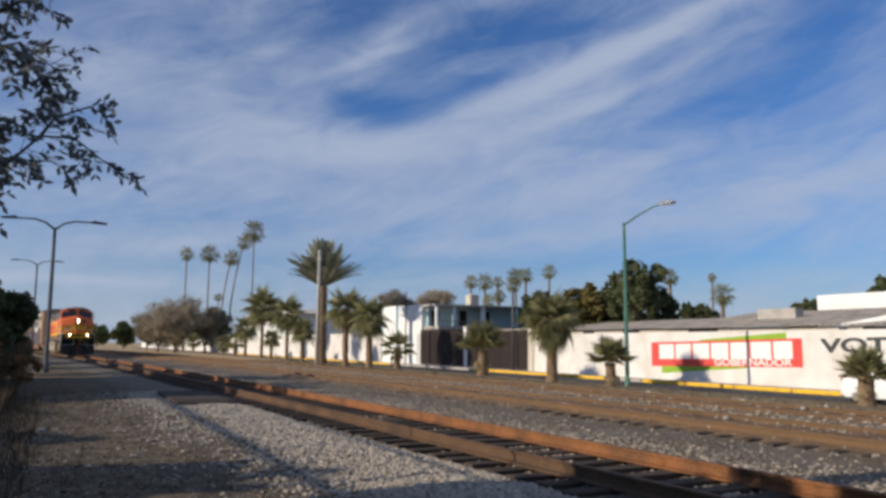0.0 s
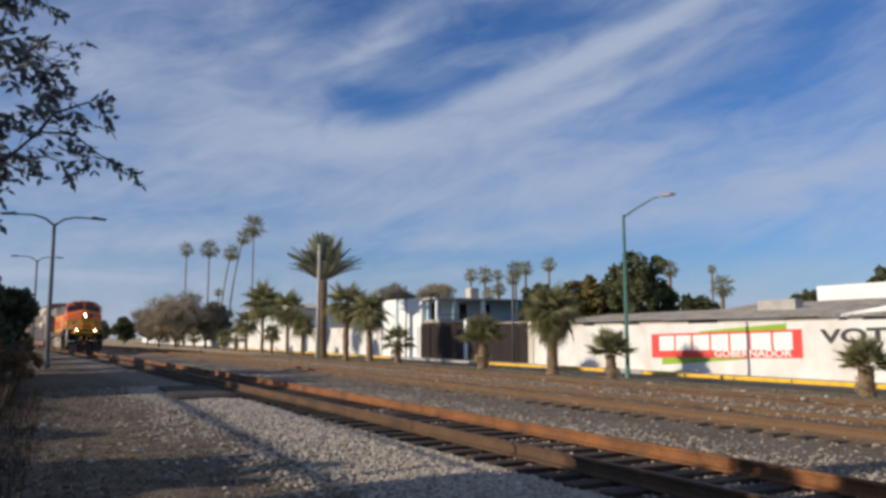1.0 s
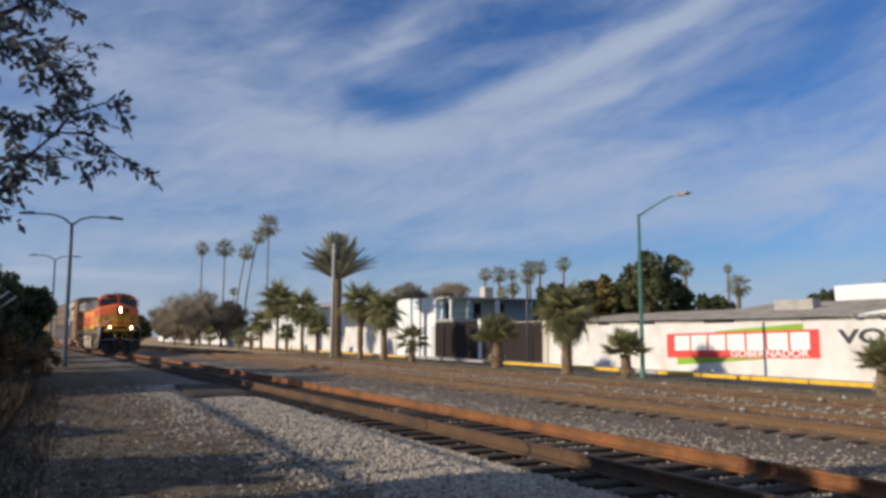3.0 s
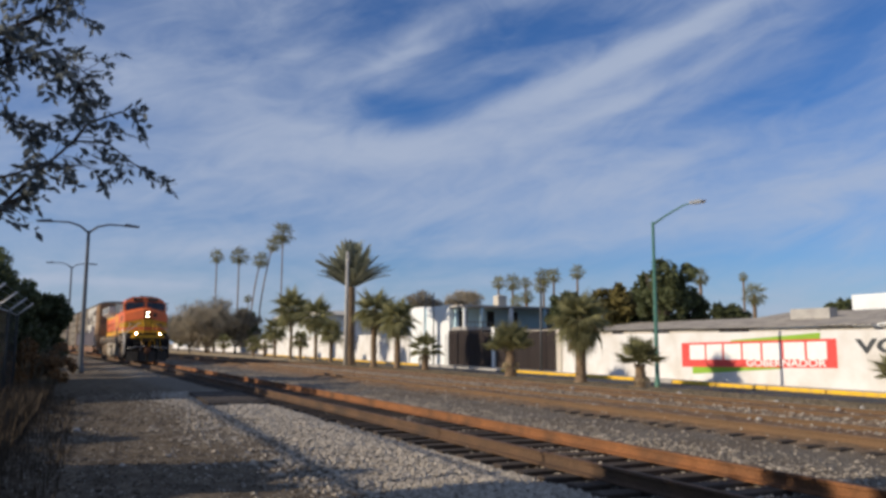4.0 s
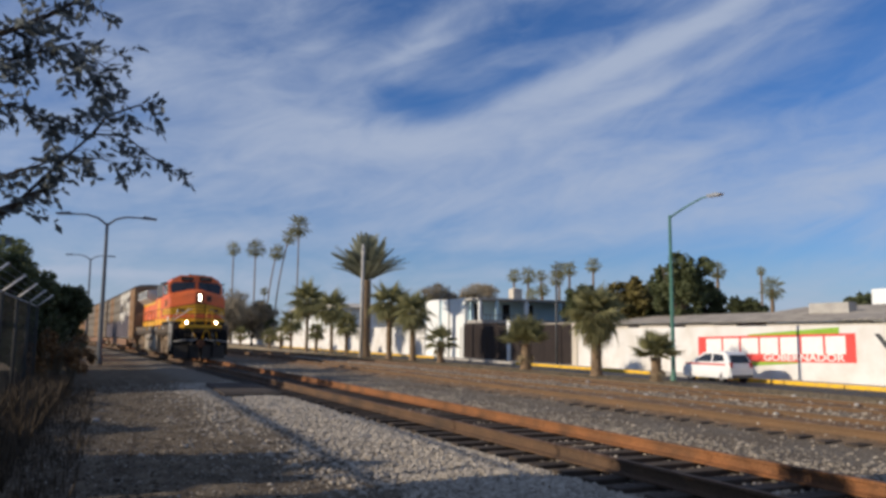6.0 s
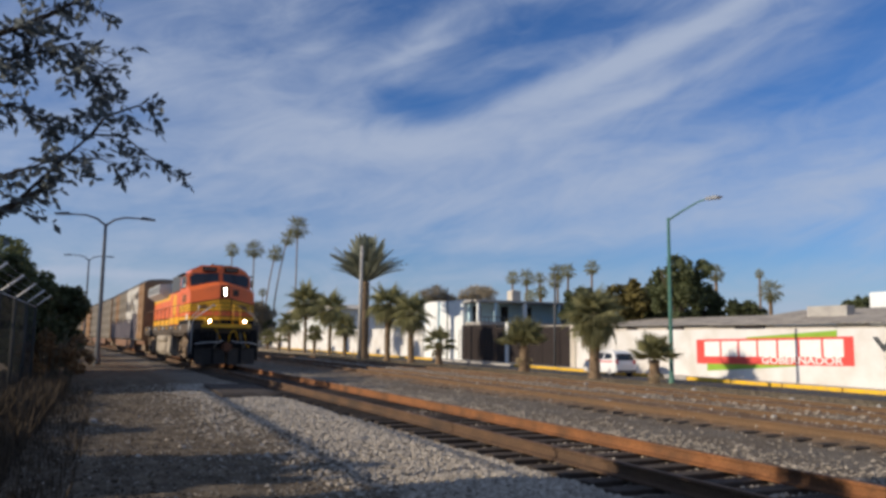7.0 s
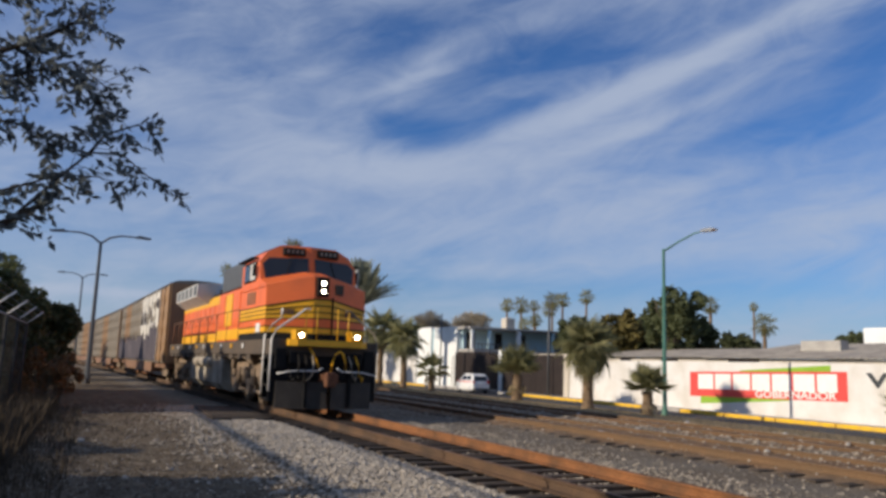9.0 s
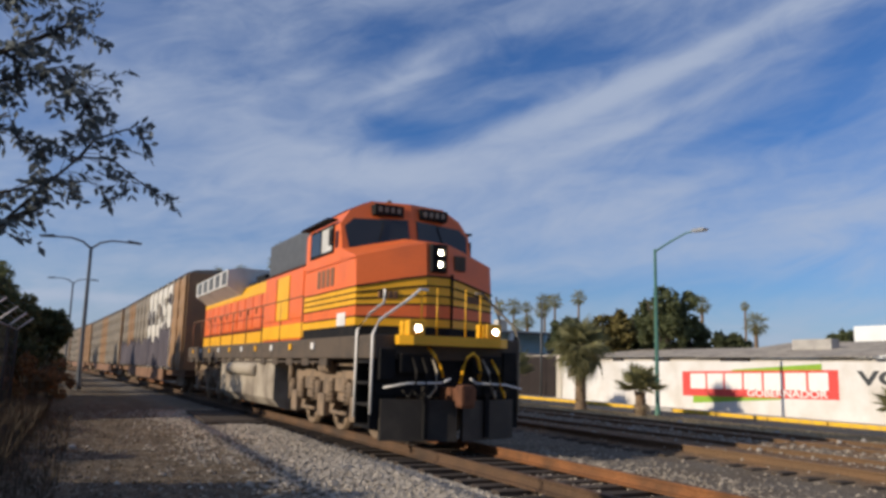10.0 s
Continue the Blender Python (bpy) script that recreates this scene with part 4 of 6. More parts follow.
tree(19.96, 148.67, 10.6, 7.4, "grey-brown leafless tree by the tracks", "twig", n=6000, size=1.0, trunk_h=1.04, clumps=90, seed=14)
tree(25.08, 147.89, 8.4, 5.2, "grey-brown leafless tree by the tracks", "twig", n=5500, size=0.95, trunk_h=1.13, seed=15)
tree(18.17, 158.96, 8.6, 5.2, "grey-brown leafless tree by the tracks", "twig", n=5500, size=0.95, trunk_h=1.04, seed=16)
tree(28.90, 157.37, 9.34, 3.41, "dull green tree by the tracks", "leaf", n=2200, size=0.67, trunk_h=2.17, seed=17)
tree(20.17, 198.98, 6.75, 2.50, "far low trees beyond the tracks", "leaf", n=1500, size=0.84, trunk_h=1.51, seed=18)
tree(17.22, 229.35, 7.73, 3.48, "far low trees beyond the tracks", "leaf", n=1500, size=0.97, trunk_h=0.42, seed=19)
tree(11.99, 259.72, 7.68, 3.54, "far low trees beyond the tracks", "leaf", n=1500, size=1.09, trunk_h=0.30, seed=20)

# ---- lamps, poles, fence ----


def green_lamp():
    p = thing("street_lamp", pose(21.9, 26.0, -0.42), "green steel street lamp with one raised arm", "street lamp", "street lamps")
    bm = bmesh.new()
    tube(bm, [(0, 0, -0.2), (0, 0, 0.35), (0, 0, 0.36), (0, 0, 7.1)], [0.13, 0.12, 0.095, 0.06], 12)
    part("pole", bm, "lampgreen", p)
    bm = bmesh.new()
    tube(bm, [(0, 0, 7.0), (0, -0.9, 7.28), (0, -1.9, 7.52), (0, -2.5, 7.55)], [0.045, 0.04, 0.035, 0.03], 8)
    part("arm", bm, "lampgreen", p)
    bm = bmesh.new()
    prism(bm, ((-2.35, 7.50), (-2.95, 7.46), (-3.1, 7.53), (-2.9, 7.60), (-2.4, 7.60)), "x", -0.13, 0.13)
    part("lamp_head", bm, "steel", p)


def double_lamp(x, y, h, label):
    p = thing("double_street_lamp", pose(x, y, -0.3), label, "street lamp", "double-armed lamps by the dirt road")
    bm = bmesh.new()
    tube(bm, [(0, 0, -0.2), (0, 0, 0.5), (0, 0, 0.51), (0, 0, h)], [0.19, 0.17, 0.13, 0.08], 12)
    part("pole", bm, "darksteel", p)
    for s in (-1, 1):
        bm = bmesh.new()
        tube(bm, [(0, 0, h - 0.1), (s * 0.45, 0, h + 0.26), (s * 1.0, 0, h + 0.42), (s * 2.0, 0, h + 0.42)], [0.06, 0.055, 0.05, 0.04], 8)
        part("arm", bm, "darksteel", p)
        bm = bmesh.new()
        prism(bm, ((s * 1.75, h + 0.38), (s * 2.55, h + 0.34), (s * 2.62, h + 0.42), (s * 1.9, h + 0.52)), "y", -0.15, 0.15)
        part("lamp_head", bm, "darksteel", p)


def utility_pole(x, y, h, r, label, key="pole", cross=True):
    p = thing("utility_pole", pose(x, y, -0.45), label, "pole")
    bm = bmesh.new()
    tube(bm, [(0, 0, -0.2), (0, 0, h)], [r * 1.25, r * 0.8], 10)
    part("pole", bm, key, p)
    if cross:
        bm = bmesh.new()
        box(bm, -0.05, 0.05, -0.35, 0.35, h - 0.75, h - 0.62)
        tube(bm, [(0.12, 0.1, h - 1.0), (0.12, 0.1, h - 0.35)], 0.09)
        part("bracket", bm, key, p)


def build_fence():
    fx = -2.06
    fe = thing("chain_link_fence", pose(0, 0, 0), "tall chain-link fence with outward barbed-wire arms along the dirt road", "fence")
    ys = [3.2 + 3.05 * k for k in range(9)]
    for y in ys:
        bm = bmesh.new()
        tube(bm, [(fx, y, -0.45), (fx, y, 2.28)], 0.04, 8)
        po = part("post", bm, "wire", fe)
        bm = bmesh.new()
        tube(bm, [(fx, y, 2.25), (fx + 0.42, y, 2.62)], 0.022, 6)
        part("arm", bm, "rail_white", po, "pale angled barbed-wire arm")
    bm = bmesh.new()
    tube(bm, [(fx, ys[0], 2.24), (fx, ys[-1], 2.24)], 0.024, 6)
    part("top_rail", bm, "steel", fe)
    for k in range(4):
        bm = bmesh.new()
        f = 0.2 + 0.25 * k
        tube(bm, [(fx + 0.42 * f, ys[0], 2.25 + 0.37 * f), (fx + 0.42 * f, ys[-1], 2.25 + 0.37 * f)], 0.005, 4)
        part("barbed_wire", bm, "steel", fe)
    bm = bmesh.new()
    step, z0, z1 = 0.15, -0.2, 2.22
    y = ys[0]
    while y < ys[-1]:
        for s in (-1, 1):
            ya, yb = y, y + s * (z1 - z0)
            a, b = (ya, z0), (yb, z1)
            if yb > ys[-1]:
                b = (ys[-1], z0 + (ys[-1] - ya))
            if yb < ys[0]:
                b = (ys[0], z0 + (ya - ys[0]))
            if abs(a[1] - b[1]) > 0.02:
                tube(bm, [(fx, *a), (fx, *b)], 0.0022, 3, caps=False)
        y += step
    part("mesh", bm, "wire", fe, "weathered chain-link mesh, darkened further for the shade on it")


green_lamp()
double_lamp(-0.3, 46.5, 7.85, "dark steel double-armed street lamp beside the dirt road")
double_lamp(-2.1, 95.0, 10.1, "far dark steel double-armed street lamp")
utility_pole(18.9, 59.9, 9.35, 0.15, "pale concrete utility pole beside the date palm")
utility_pole(28.2, 63.4, 6.5, 0.06, "thin dark pole at the house corner", "darksteel", False)
utility_pole(28.2, 45.3, 6.6, 0.06, "thin dark pole beside the gate", "darksteel", False)
build_fence()

# ---- brush on the left and the overhanging tree ----


def brush(x, y, h, r, key, label, n, size, seed, z=-0.3, stems=30):
    rng = random.Random(seed)
    t = thing("bush", pose(x, y, z), label, "bush", "brush along the fence")
    bm = bmesh.new()
    for k in range(stems):
        a, l = rng.uniform(0, math.tau), rng.uniform(0.5, 1.0)
        q = Vector((math.cos(a) * r * l, math.sin(a) * r * l, h * rng.uniform(0.5, 1.0)))
        tube(bm, [(q.x * 0.1, q.y * 0.1, -0.1), (q.x * 0.5, q.y * 0.5, q.z * 0.6), tuple(q)], [0.02, 0.012, 0.005], 4)
    part("stem", bm, "twig", t)
    v, f = leaves(n, clumpy(0, 0, h * 0.5, r * 0.8, r * 0.8, h * 0.42, 22, rng), size, rng)
    raw("foliage", v, f, key, t)


def weeds(n, x0, x1, y0, y1, h, key, label, seed):
    """Dry weeds and grass: many thin bent blades."""
    rng = random.Random(seed)
    v, f = [], []
    for _ in range(n):
        x, y = rng.uniform(x0, x1), rng.uniform(y0, y1)
        z = ground_z(x, y) - 0.02
        a, hh, w = rng.uniform(0, math.tau), h * rng.uniform(0.35, 1.1), 0.008
        dx, dy = math.cos(a), math.sin(a)
        l = hh * rng.uniform(0.1, 0.6)
        i = len(v)
        v += [(x - dy * w, y + dx * w, z), (x + dy * w, y - dx * w, z), (x + dx * l * 0.4 + dy * w, y + dy * l * 0.4 - dx * w, z + hh * 0.6), (x + dx * l * 0.4 - dy * w, y + dy * l * 0.4 + dx * w, z + hh * 0.6), (x + dx * l, y + dy * l, z + hh)]
        f += [(i, i + 1, i + 2, i + 3), (i + 3, i + 2, i + 4)]
    tagged(raw("weeds", v, f, key), label, "weeds", kind="stuff")


brush(-1.7, 30.0, 2.1, 1.2, "dry", "dry reddish-brown bush beside the fence", 3500, 0.07, 3)
brush(-1.2, 34.0, 1.8, 0.9, "dry", "dry brown bush beside the dirt road", 2200, 0.07, 4)
for k, (x, y, h, r) in enumerate(((-4.4, 31, 5.0, 2.3), (-2.9, 34.5, 4.5, 2.0), (-1.9, 37.5, 3.9, 1.5), (-3.4, 29.5, 5.3, 1.9), (-4.4, 36, 6.2, 2.5), (-5.6, 26, 5.2, 2.4), (-3.4, 39, 4.4, 2.0), (-3.6, 44, 4.4, 2.3), (-7.5, 38, 5.2, 2.8), (-4.4, 54, 4.6, 2.4), (-5.5, 66, 5.2, 3.0), (-7.2, 84, 6.0, 3.6))):
    tree(x, y, h, r, "dark green leafy tree behind the fence", "leaf", n=8000, size=0.13 if y < 50 else 0.2, z=-0.35, trunk_h=0.4, seed=40 + k, clumps=44)
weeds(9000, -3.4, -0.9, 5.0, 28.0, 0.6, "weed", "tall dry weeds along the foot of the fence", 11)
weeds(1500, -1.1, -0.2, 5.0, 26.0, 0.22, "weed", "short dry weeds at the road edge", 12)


def near_tree():
    """The tree whose leafy boughs hang into the sky from beyond the fence."""
    rng = random.Random(21)
    t = thing("overhanging_tree", pose(-4.6, 6.2, -0.35), "thin-leaved tree whose boughs overhang the road", "tree")
    o = Vector((-4.6, 6.2, -0.35))
    bm = bmesh.new()
    tube(bm, [(0, 0, -0.1), (0.15, 0.05, 0.9), (0.5, 0.1, 1.7), (0.9, 0.2, 2.3)], [0.16, 0.14, 0.12, 0.09], 10)
    limbs = [
        [(0.9, 0.2, 2.3), (2.6, 0.6, 2.4), (3.55, 0.8, 2.50), (3.95, 0.8, 2.72), (4.25, 0.8, 2.95)],
        [(4.0, 0.8, 2.78), (4.30, 0.8, 3.15), (4.5, 0.8, 3.38), (4.75, 0.8, 3.40), (4.95, 0.8, 3.25), (5.15, 0.8, 3.12)],
        [(3.3, 0.7, 2.5), (3.9, 0.8, 2.98), (4.3, 0.8, 3.16), (4.6, 0.8, 3.18)],
        [(0.9, 0.2, 2.3), (2.2, 0.5, 3.2), (3.4, 0.8, 3.9), (4.1, 0.8, 4.35), (4.4, 0.8, 4.6)],
        [(3.2, 0.75, 3.8), (3.9, 0.8, 3.95), (4.3, 0.8, 4.15), (4.6, 0.8, 3.95)],
        [(2.2, 0.5, 3.2), (3.2, 0.6, 3.45), (3.9, 0.8, 3.55), (4.2, 0.8, 3.45)],
        [(2.2, 0.5, 3.2), (3.2, 0.6, 4.3), (3.8, 0.8, 4.7), (4.2, 0.8, 4.9)],
        [(4.3, 0.8, 4.15), (4.45, 0.8, 3.9), (4.6, 0.8, 3.75)],
        [(4.5, 0.8, 3.38), (4.6, 0.8, 3.55), (4.85, 0.8, 3.68), (5.0, 0.8, 3.62)],
    ]
    v, f = [], []

    def leaflet(p, d, s):
        side = d.cross(Vector((rng.gauss(0, 1), rng.gauss(0, 1), rng.gauss(0, 1)))).normalized() * s * 0.22
        i = len(v)
        v.extend([tuple(p), tuple(p + d * s * 0.5 + side), tuple(p + d * s), tuple(p + d * s * 0.5 - side)])
        f.append((i, i + 1, i + 2, i + 3))

    def spray(p, d, n, s):
        """A twig with paired leaflets."""
        L = rng.uniform(0.10, 0.20)
        for k in range(n):
            c = p + d * L * k / n + Vector((0, 0, -0.06 * (k / n) ** 2))
            for sgn in (-1, 1):
                q = (d.cross(Vector((0, 0.3, 1))).normalized() * sgn + d * 0.6 + Vector((rng.gauss(0, 0.3), rng.gauss(0, 0.3), rng.gauss(-0.3, 0.3)))).normalized()
                leaflet(c, q, s * rng.uniform(0.7, 1.2))
    for li, pts in enumerate(limbs):
        P = [Vector((p[0] - 0.10 * (p[0] > 3.0), p[1], p[2] + 0.03)) for p in pts]
        r0 = 0.085 if li == 0 else 0.05 if li == 3 else 0.016
        tube(bm, P, [max(0.006, r0 * (1 - 0.8 * k / (len(P) - 1))) for k in range(len(P))], 6)
        for a, b in zip(P, P[1:]):
            if b.x < 3.1:
                continue
            dense = 3.5 if li in (3, 4, 5, 6) else 1.4
            for k in range(int(13 * dense * (b - a).length) + 1):
                p = a.lerp(b, rng.random())
                d = ((b - a).normalized() * 0.7 + Vector((rng.gauss(0, 0.6), rng.gauss(0, 0.5), rng.gauss(-0.25, 0.55)))).normalized()
                q = p + d * rng.uniform(0.0, 0.16 if dense < 2 else 0.30)
                tube(bm, [p, q], 0.0035, 3, caps=False)
                spray(q, d, rng.randint(3, 5), 0.103)
    part("bough", bm, "bark", t)
    raw("foliage", v, f, "darkleaf", t)
    # unseen high crown above the boughs, added to block skylight over the road
    bm = bmesh.new()
    for q in ((3.0, -5.0, 6.4), (5.2, -3.2, 6.2), (1.4, -2.0, 6.8), (4.6, -6.5, 6.5)):
        tube(bm, [(0.9, 0.2, 2.3), (q[0] * 0.5, q[1] * 0.5, 4.4), q], [0.09, 0.06, 0.02], 6)
    part("limb", bm, "bark", t)
    cv, cf = leaves(7000, clumpy(3.0, -5.0, 6.6, 3.8, 3.6, 1.0, 60, rng), 0.13, rng)
    raw("high_crown", cv, cf, "leaf", t)


near_tree()
hedge = random.Random(5)
# brush out of view, its heights set by how far its shade should reach
for k in range(18):
    y = -10 + 1.5 * k + hedge.uniform(-0.5, 0.5)
    brush(-4.9 + hedge.uniform(-0.5, 0.5), y, hedge.uniform(1.7, 2.3) if y > 12.5 else hedge.uniform(2.9, 3.4) if y > 7.6 else hedge.uniform(4.8, 5.8), hedge.uniform(1.2, 1.6), "leaf", "unseen dense brush added to shade the road and rails", 9000, 0.16, 60 + k)
for k in range(7):
    brush(-3.3 + hedge.uniform(-0.3, 0.3), 11.5 + 2.3 * k, hedge.uniform(0.8, 1.3), 0.9, "leaf", "low dark brush behind the fence", 1500, 0.08, 90 + k)
# made-up tree row out of view, there only to shade the train's side
for k, (x, y, h) in enumerate(((-10.5, 27, 7.4), (-10.5, 32, 7.8), (-10.8, 38, 7.8), (-11.5, 55, 8.0), (-12.5, 70, 8.0))):
    tree(x, y, h, 3.2, "unseen broad tree added to shade the passing train", "leaf", n=6500, size=0.22, z=-0.35, trunk_h=0.8, seed=140 + k, clumps=40)
# added cable and posts out of view, set so the shadow draws the road's dark line
cable = thing("shadow_line_cable", pose(0, 0, 0), "unseen slack cable added to cast a thin shadow along the road", "cable")
bm = bmesh.new()
tube(bm, [(-7.0 + 0.025 * k, -14 + 3 * k, 3.28 - 0.0011 * (k - 8) ** 2) for k in range(17)], 0.055, 6)
part("wire", bm, "locoblack", cable)
for y in (-14, 34):
    bm = bmesh.new()
    tube(bm, [(-7.0 + (y + 14) / 120, y, -0.5), (-7.0 + (y + 14) / 120, y, 3.6)], [0.12, 0.09], 8)
    part("post", bm, "bark", cable)

# ---- the train ----


def wheelset(parent, y, r=0.52, key="truck"):
    e = new("wheelset")
    e.parent = parent
    e.matrix_basis = pose(0, y, r)
    bm = bmesh.new()
    for s in (-1, 1):
        tube(bm, [(s * 0.69, 0, 0), (s * 0.71, 0, 0), (s * 0.72, 0, 0), (s * 0.83, 0, 0)], [r + 0.025, r + 0.025, r, r * 0.99], 24)
        for k in range(5):
            a = k * math.tau / 5
            c = (s * 0.835, math.cos(a) * r * 0.55, math.sin(a) * r * 0.55)
            box(bm, min(c[0], c[0] + s * 0.02), max(c[0], c[0] + s * 0.02), c[1] - 0.05, c[1] + 0.05, c[2] - 0.05, c[2] + 0.05)
    tube(bm, [(-0.95, 0, 0), (0.95, 0, 0)], 0.09, 10)
    ob = part("axle", bm, key, e)
    return e


def hood_ring(bm, c, r, depth):
    """A short open tube round a lamp, facing -y."""
    for k in range(20):
        a, b = k * math.tau / 20, (k + 1) * math.tau / 20
        q = [[bm.verts.new((c[0] + math.cos(u) * rr, yy, c[2] + math.sin(u) * rr)) for u in (a, b)] for rr, yy in ((r, c[1]), (r, c[1] - depth), (r + 0.012, c[1] - depth), (r + 0.012, c[1]))]
        for m, n in zip(q, q[1:]):
            bm.faces.new((m[0], m[1], n[1], n[0]))


def three_axle_truck(parent, yc, wheels):
    tr = new("truck")
    tr.parent = parent
    tr.matrix_basis = pose(0, yc, 0)
    for s in (-1, 1):
        bm = bmesh.new()
        a, b = sorted((s * 0.98, s * 1.16))
        prism(bm, ((-2.75, 0.66), (-2.4, 0.40), (-1.7, 0.40), (-1.4, 0.66), (-0.6, 0.66), (-0.35, 0.38), (0.35, 0.38), (0.6, 0.66), (1.4, 0.66), (1.7, 0.40), (2.4, 0.40), (2.75, 0.66), (2.75, 1.10), (2.2, 1.28), (-2.2, 1.28), (-2.75, 1.10)), "x", a, b)
        part("side_frame", bm, "truck", tr, "dusty cast side frame")
        for y in (-2.05, 0.0, 2.05):
            bm = bmesh.new()
            a, b = sorted((s * 1.1, s * 1.30))
            box(bm, a, b, y - 0.22, y + 0.22, 0.30, 0.78, bevel=0.03)
            tube(bm, [(s * 1.2, y - 0.38, 0.62), (s * 1.2, y - 0.38, 1.05)], 0.11, 10)
            tube(bm, [(s * 1.2, y + 0.38, 0.62), (s * 1.2, y + 0.38, 1.05)], 0.11, 10)
            part("journal_box", bm, "truck", tr)
        for y in (-1.5, -0.62, 0.62, 1.5):
            bm = bmesh.new()
            for j in range(5):
                tube(bm, [(s * 1.24, y, 0.66 + 0.09 * j), (s * 1.24, y, 0.70 + 0.09 * j)], [0.10, 0.10], 10)
            tube(bm, [(s * 1.24, y, 0.60), (s * 1.24, y, 1.12)], 0.06, 8)
            part("coil_spring", bm, "truck", tr)
        for y in (-2.45, 2.45):
            bm = bmesh.new()
            tube(bm, [(s * 1.26, y, 0.55), (s * 1.26, y, 1.35)], 0.055, 8)
            tube(bm, [(s * 1.26, y, 0.95), (s * 1.26, y, 1.42)], 0.08, 8)
            part("damper", bm, "truck", tr, "upright damper")
        bm = bmesh.new()
        tube(bm, [(s * 1.22, -0.55, 1.34), (s * 1.22, 0.15, 1.34)], 0.13, 12)
        tube(bm, [(s * 1.22, 0.15, 1.34), (s * 1.22, 0.75, 1.34)], 0.035, 6)
        tube(bm, [(s * 1.20, -2.7, 1.40), (s * 1.20, 2.7, 1.40)], 0.03, 6)
        part("brake_cylinder", bm, "truck", tr)
        for y in (-1.05, 1.05):
            bm = bmesh.new()
            a, b = sorted((s * 1.05, s * 1.25))
            box(bm, a, b, y - 0.28, y + 0.28, 0.85, 1.12, bevel=0.02)
            tube(bm, [(s * 1.22, y - 0.5, 0.42), (s * 1.22, y + 0.5, 0.42)], 0.045, 8)
            part("brake_rigging", bm, "truck", tr)
    for y in (-2.05, 0.0, 2.05):
        wheels.append(wheelset(parent, yc + y))


WHEELS = []       # wheel sets that roll on the train, with their radius


def build_loco():
    lo = thing("locomotive", pose(0, 0, 0), "orange and yellow diesel locomotive with lit headlights", "locomotive")
    W, DECK = 1.52, 1.95
    bm = bmesh.new()       # deck and sill
    box(bm, -W, W, 0.75, 21.3, 1.52, DECK, bevel=0.03)
    part("sill", bm, "sill", lo, "dark dusty sill and walkway edge")
    for s in (-1, 1):
        for k in range(10):
            bm = bmesh.new()
            a, b = sorted((s * (W + 0.002), s * (W + 0.03)))
            y = 4.2 + k * 1.75
            box(bm, a, b, y, y + 0.2, 1.72, 1.86)
            part("reflector", bm, "yellow" if k % 2 else "rail_white", lo, "small sill marker")
        for k in range(14):
            bm = bmesh.new()
            a, b = sorted((s * (W - 0.12), s * (W - 0.02)))
            y = 3.4 + k * 1.3
            box(bm, a, b, y, y + 0.5, 1.36, 1.56, bevel=0.02)
            tube(bm, [(s * (W - 0.05), y + 0.5, 1.44), (s * (W - 0.05), y + 1.3, 1.44)], 0.03, 6)
            part("sill_bracket", bm, "sill", lo)

    def prow(z0, z1, f0, f1, w, back, key, name, label="", rise0=0.0, rise1=0.0, bev=0.03):
        """Wide nose: a narrow flat centre and two faces raked back; f: y of the centre at bottom and top; rise: how far its edges climb to the centre."""
        bm = bmesh.new()
        ring = []
        for z, fr, rise in ((z0, f0, rise0), (z1, f1, rise1)):
            ring.append([bm.verts.new(p) for p in ((-w, back, z), (-w, fr + 0.50, z), (-0.62, fr + 0.15, z + rise * 0.75), (-0.24, fr, z + rise), (0.24, fr, z + rise), (0.62, fr + 0.15, z + rise * 0.75), (w, fr + 0.50, z), (w, back, z))])
        a, b = ring
        n = 8
        for i in range(n):
            bm.faces.new((a[i], a[(i + 1) % n], b[(i + 1) % n], b[i]))
        for r in (a, b):
            c = bm.verts.new((0, back, r[0].co.z))
            for i in range(n):
                if r[i].co.y < back or r[(i + 1) % n].co.y < back:
                    bm.faces.new((r[i], r[(i + 1) % n], c))
        return part(name, bm, key, lo, label)
    F0 = 1.32
    prow(DECK, 2.14, F0, F0, 1.50, 5.2, "locoblack", "nose_skirt", "dark skirt under the nose")
    prow(2.14, 2.32, F0, F0, 1.50, 5.2, "yellow", "nose_band", "yellow band round the nose", 0.0, 0.0)
    prow(2.32, 2.54, F0, F0, 1.50, 5.2, "orange", "nose_band", "orange band round the nose", 0.0, 0.05)
    prow(2.54, 2.90, F0, F0 + 0.02, 1.50, 5.2, "yellow", "nose_band", "yellow band round the nose", 0.05, 0.24)
    prow(2.90, 3.50, F0 + 0.02, F0 + 0.08, 1.50, 5.2, "orange", "nose", "orange wide nose", 0.24, 0.30)
    for z, r in ((2.14, 0.0), (2.32, 0.0), (2.54, 0.05), (2.66, 0.10), (2.78, 0.17), (2.90, 0.24)):
        prow(z - 0.013, z + 0.013, F0 - 0.012, F0 - 0.012, 1.512, 5.15, "locoblack", "pin_line", "thin dark pin line", r, r)
    # nose top, sloping up to the windshield
    bm = bmesh.new()
    y = F0 + 0.08
    pts = [(-1.50, y + 0.50, 3.50), (-0.62, y + 0.15, 3.725), (-0.24, y, 3.80), (0.24, y, 3.80), (0.62, y + 0.15, 3.725), (1.50, y + 0.50, 3.50)]
    back = [(1.50, 2.75, 3.74), (0.24, 2.45, 4.02), (-0.24, 2.45, 4.02), (-1.50, 2.75, 3.74)]
    a = [bm.verts.new(p) for p in pts]
    b = [bm.verts.new(p) for p in back]
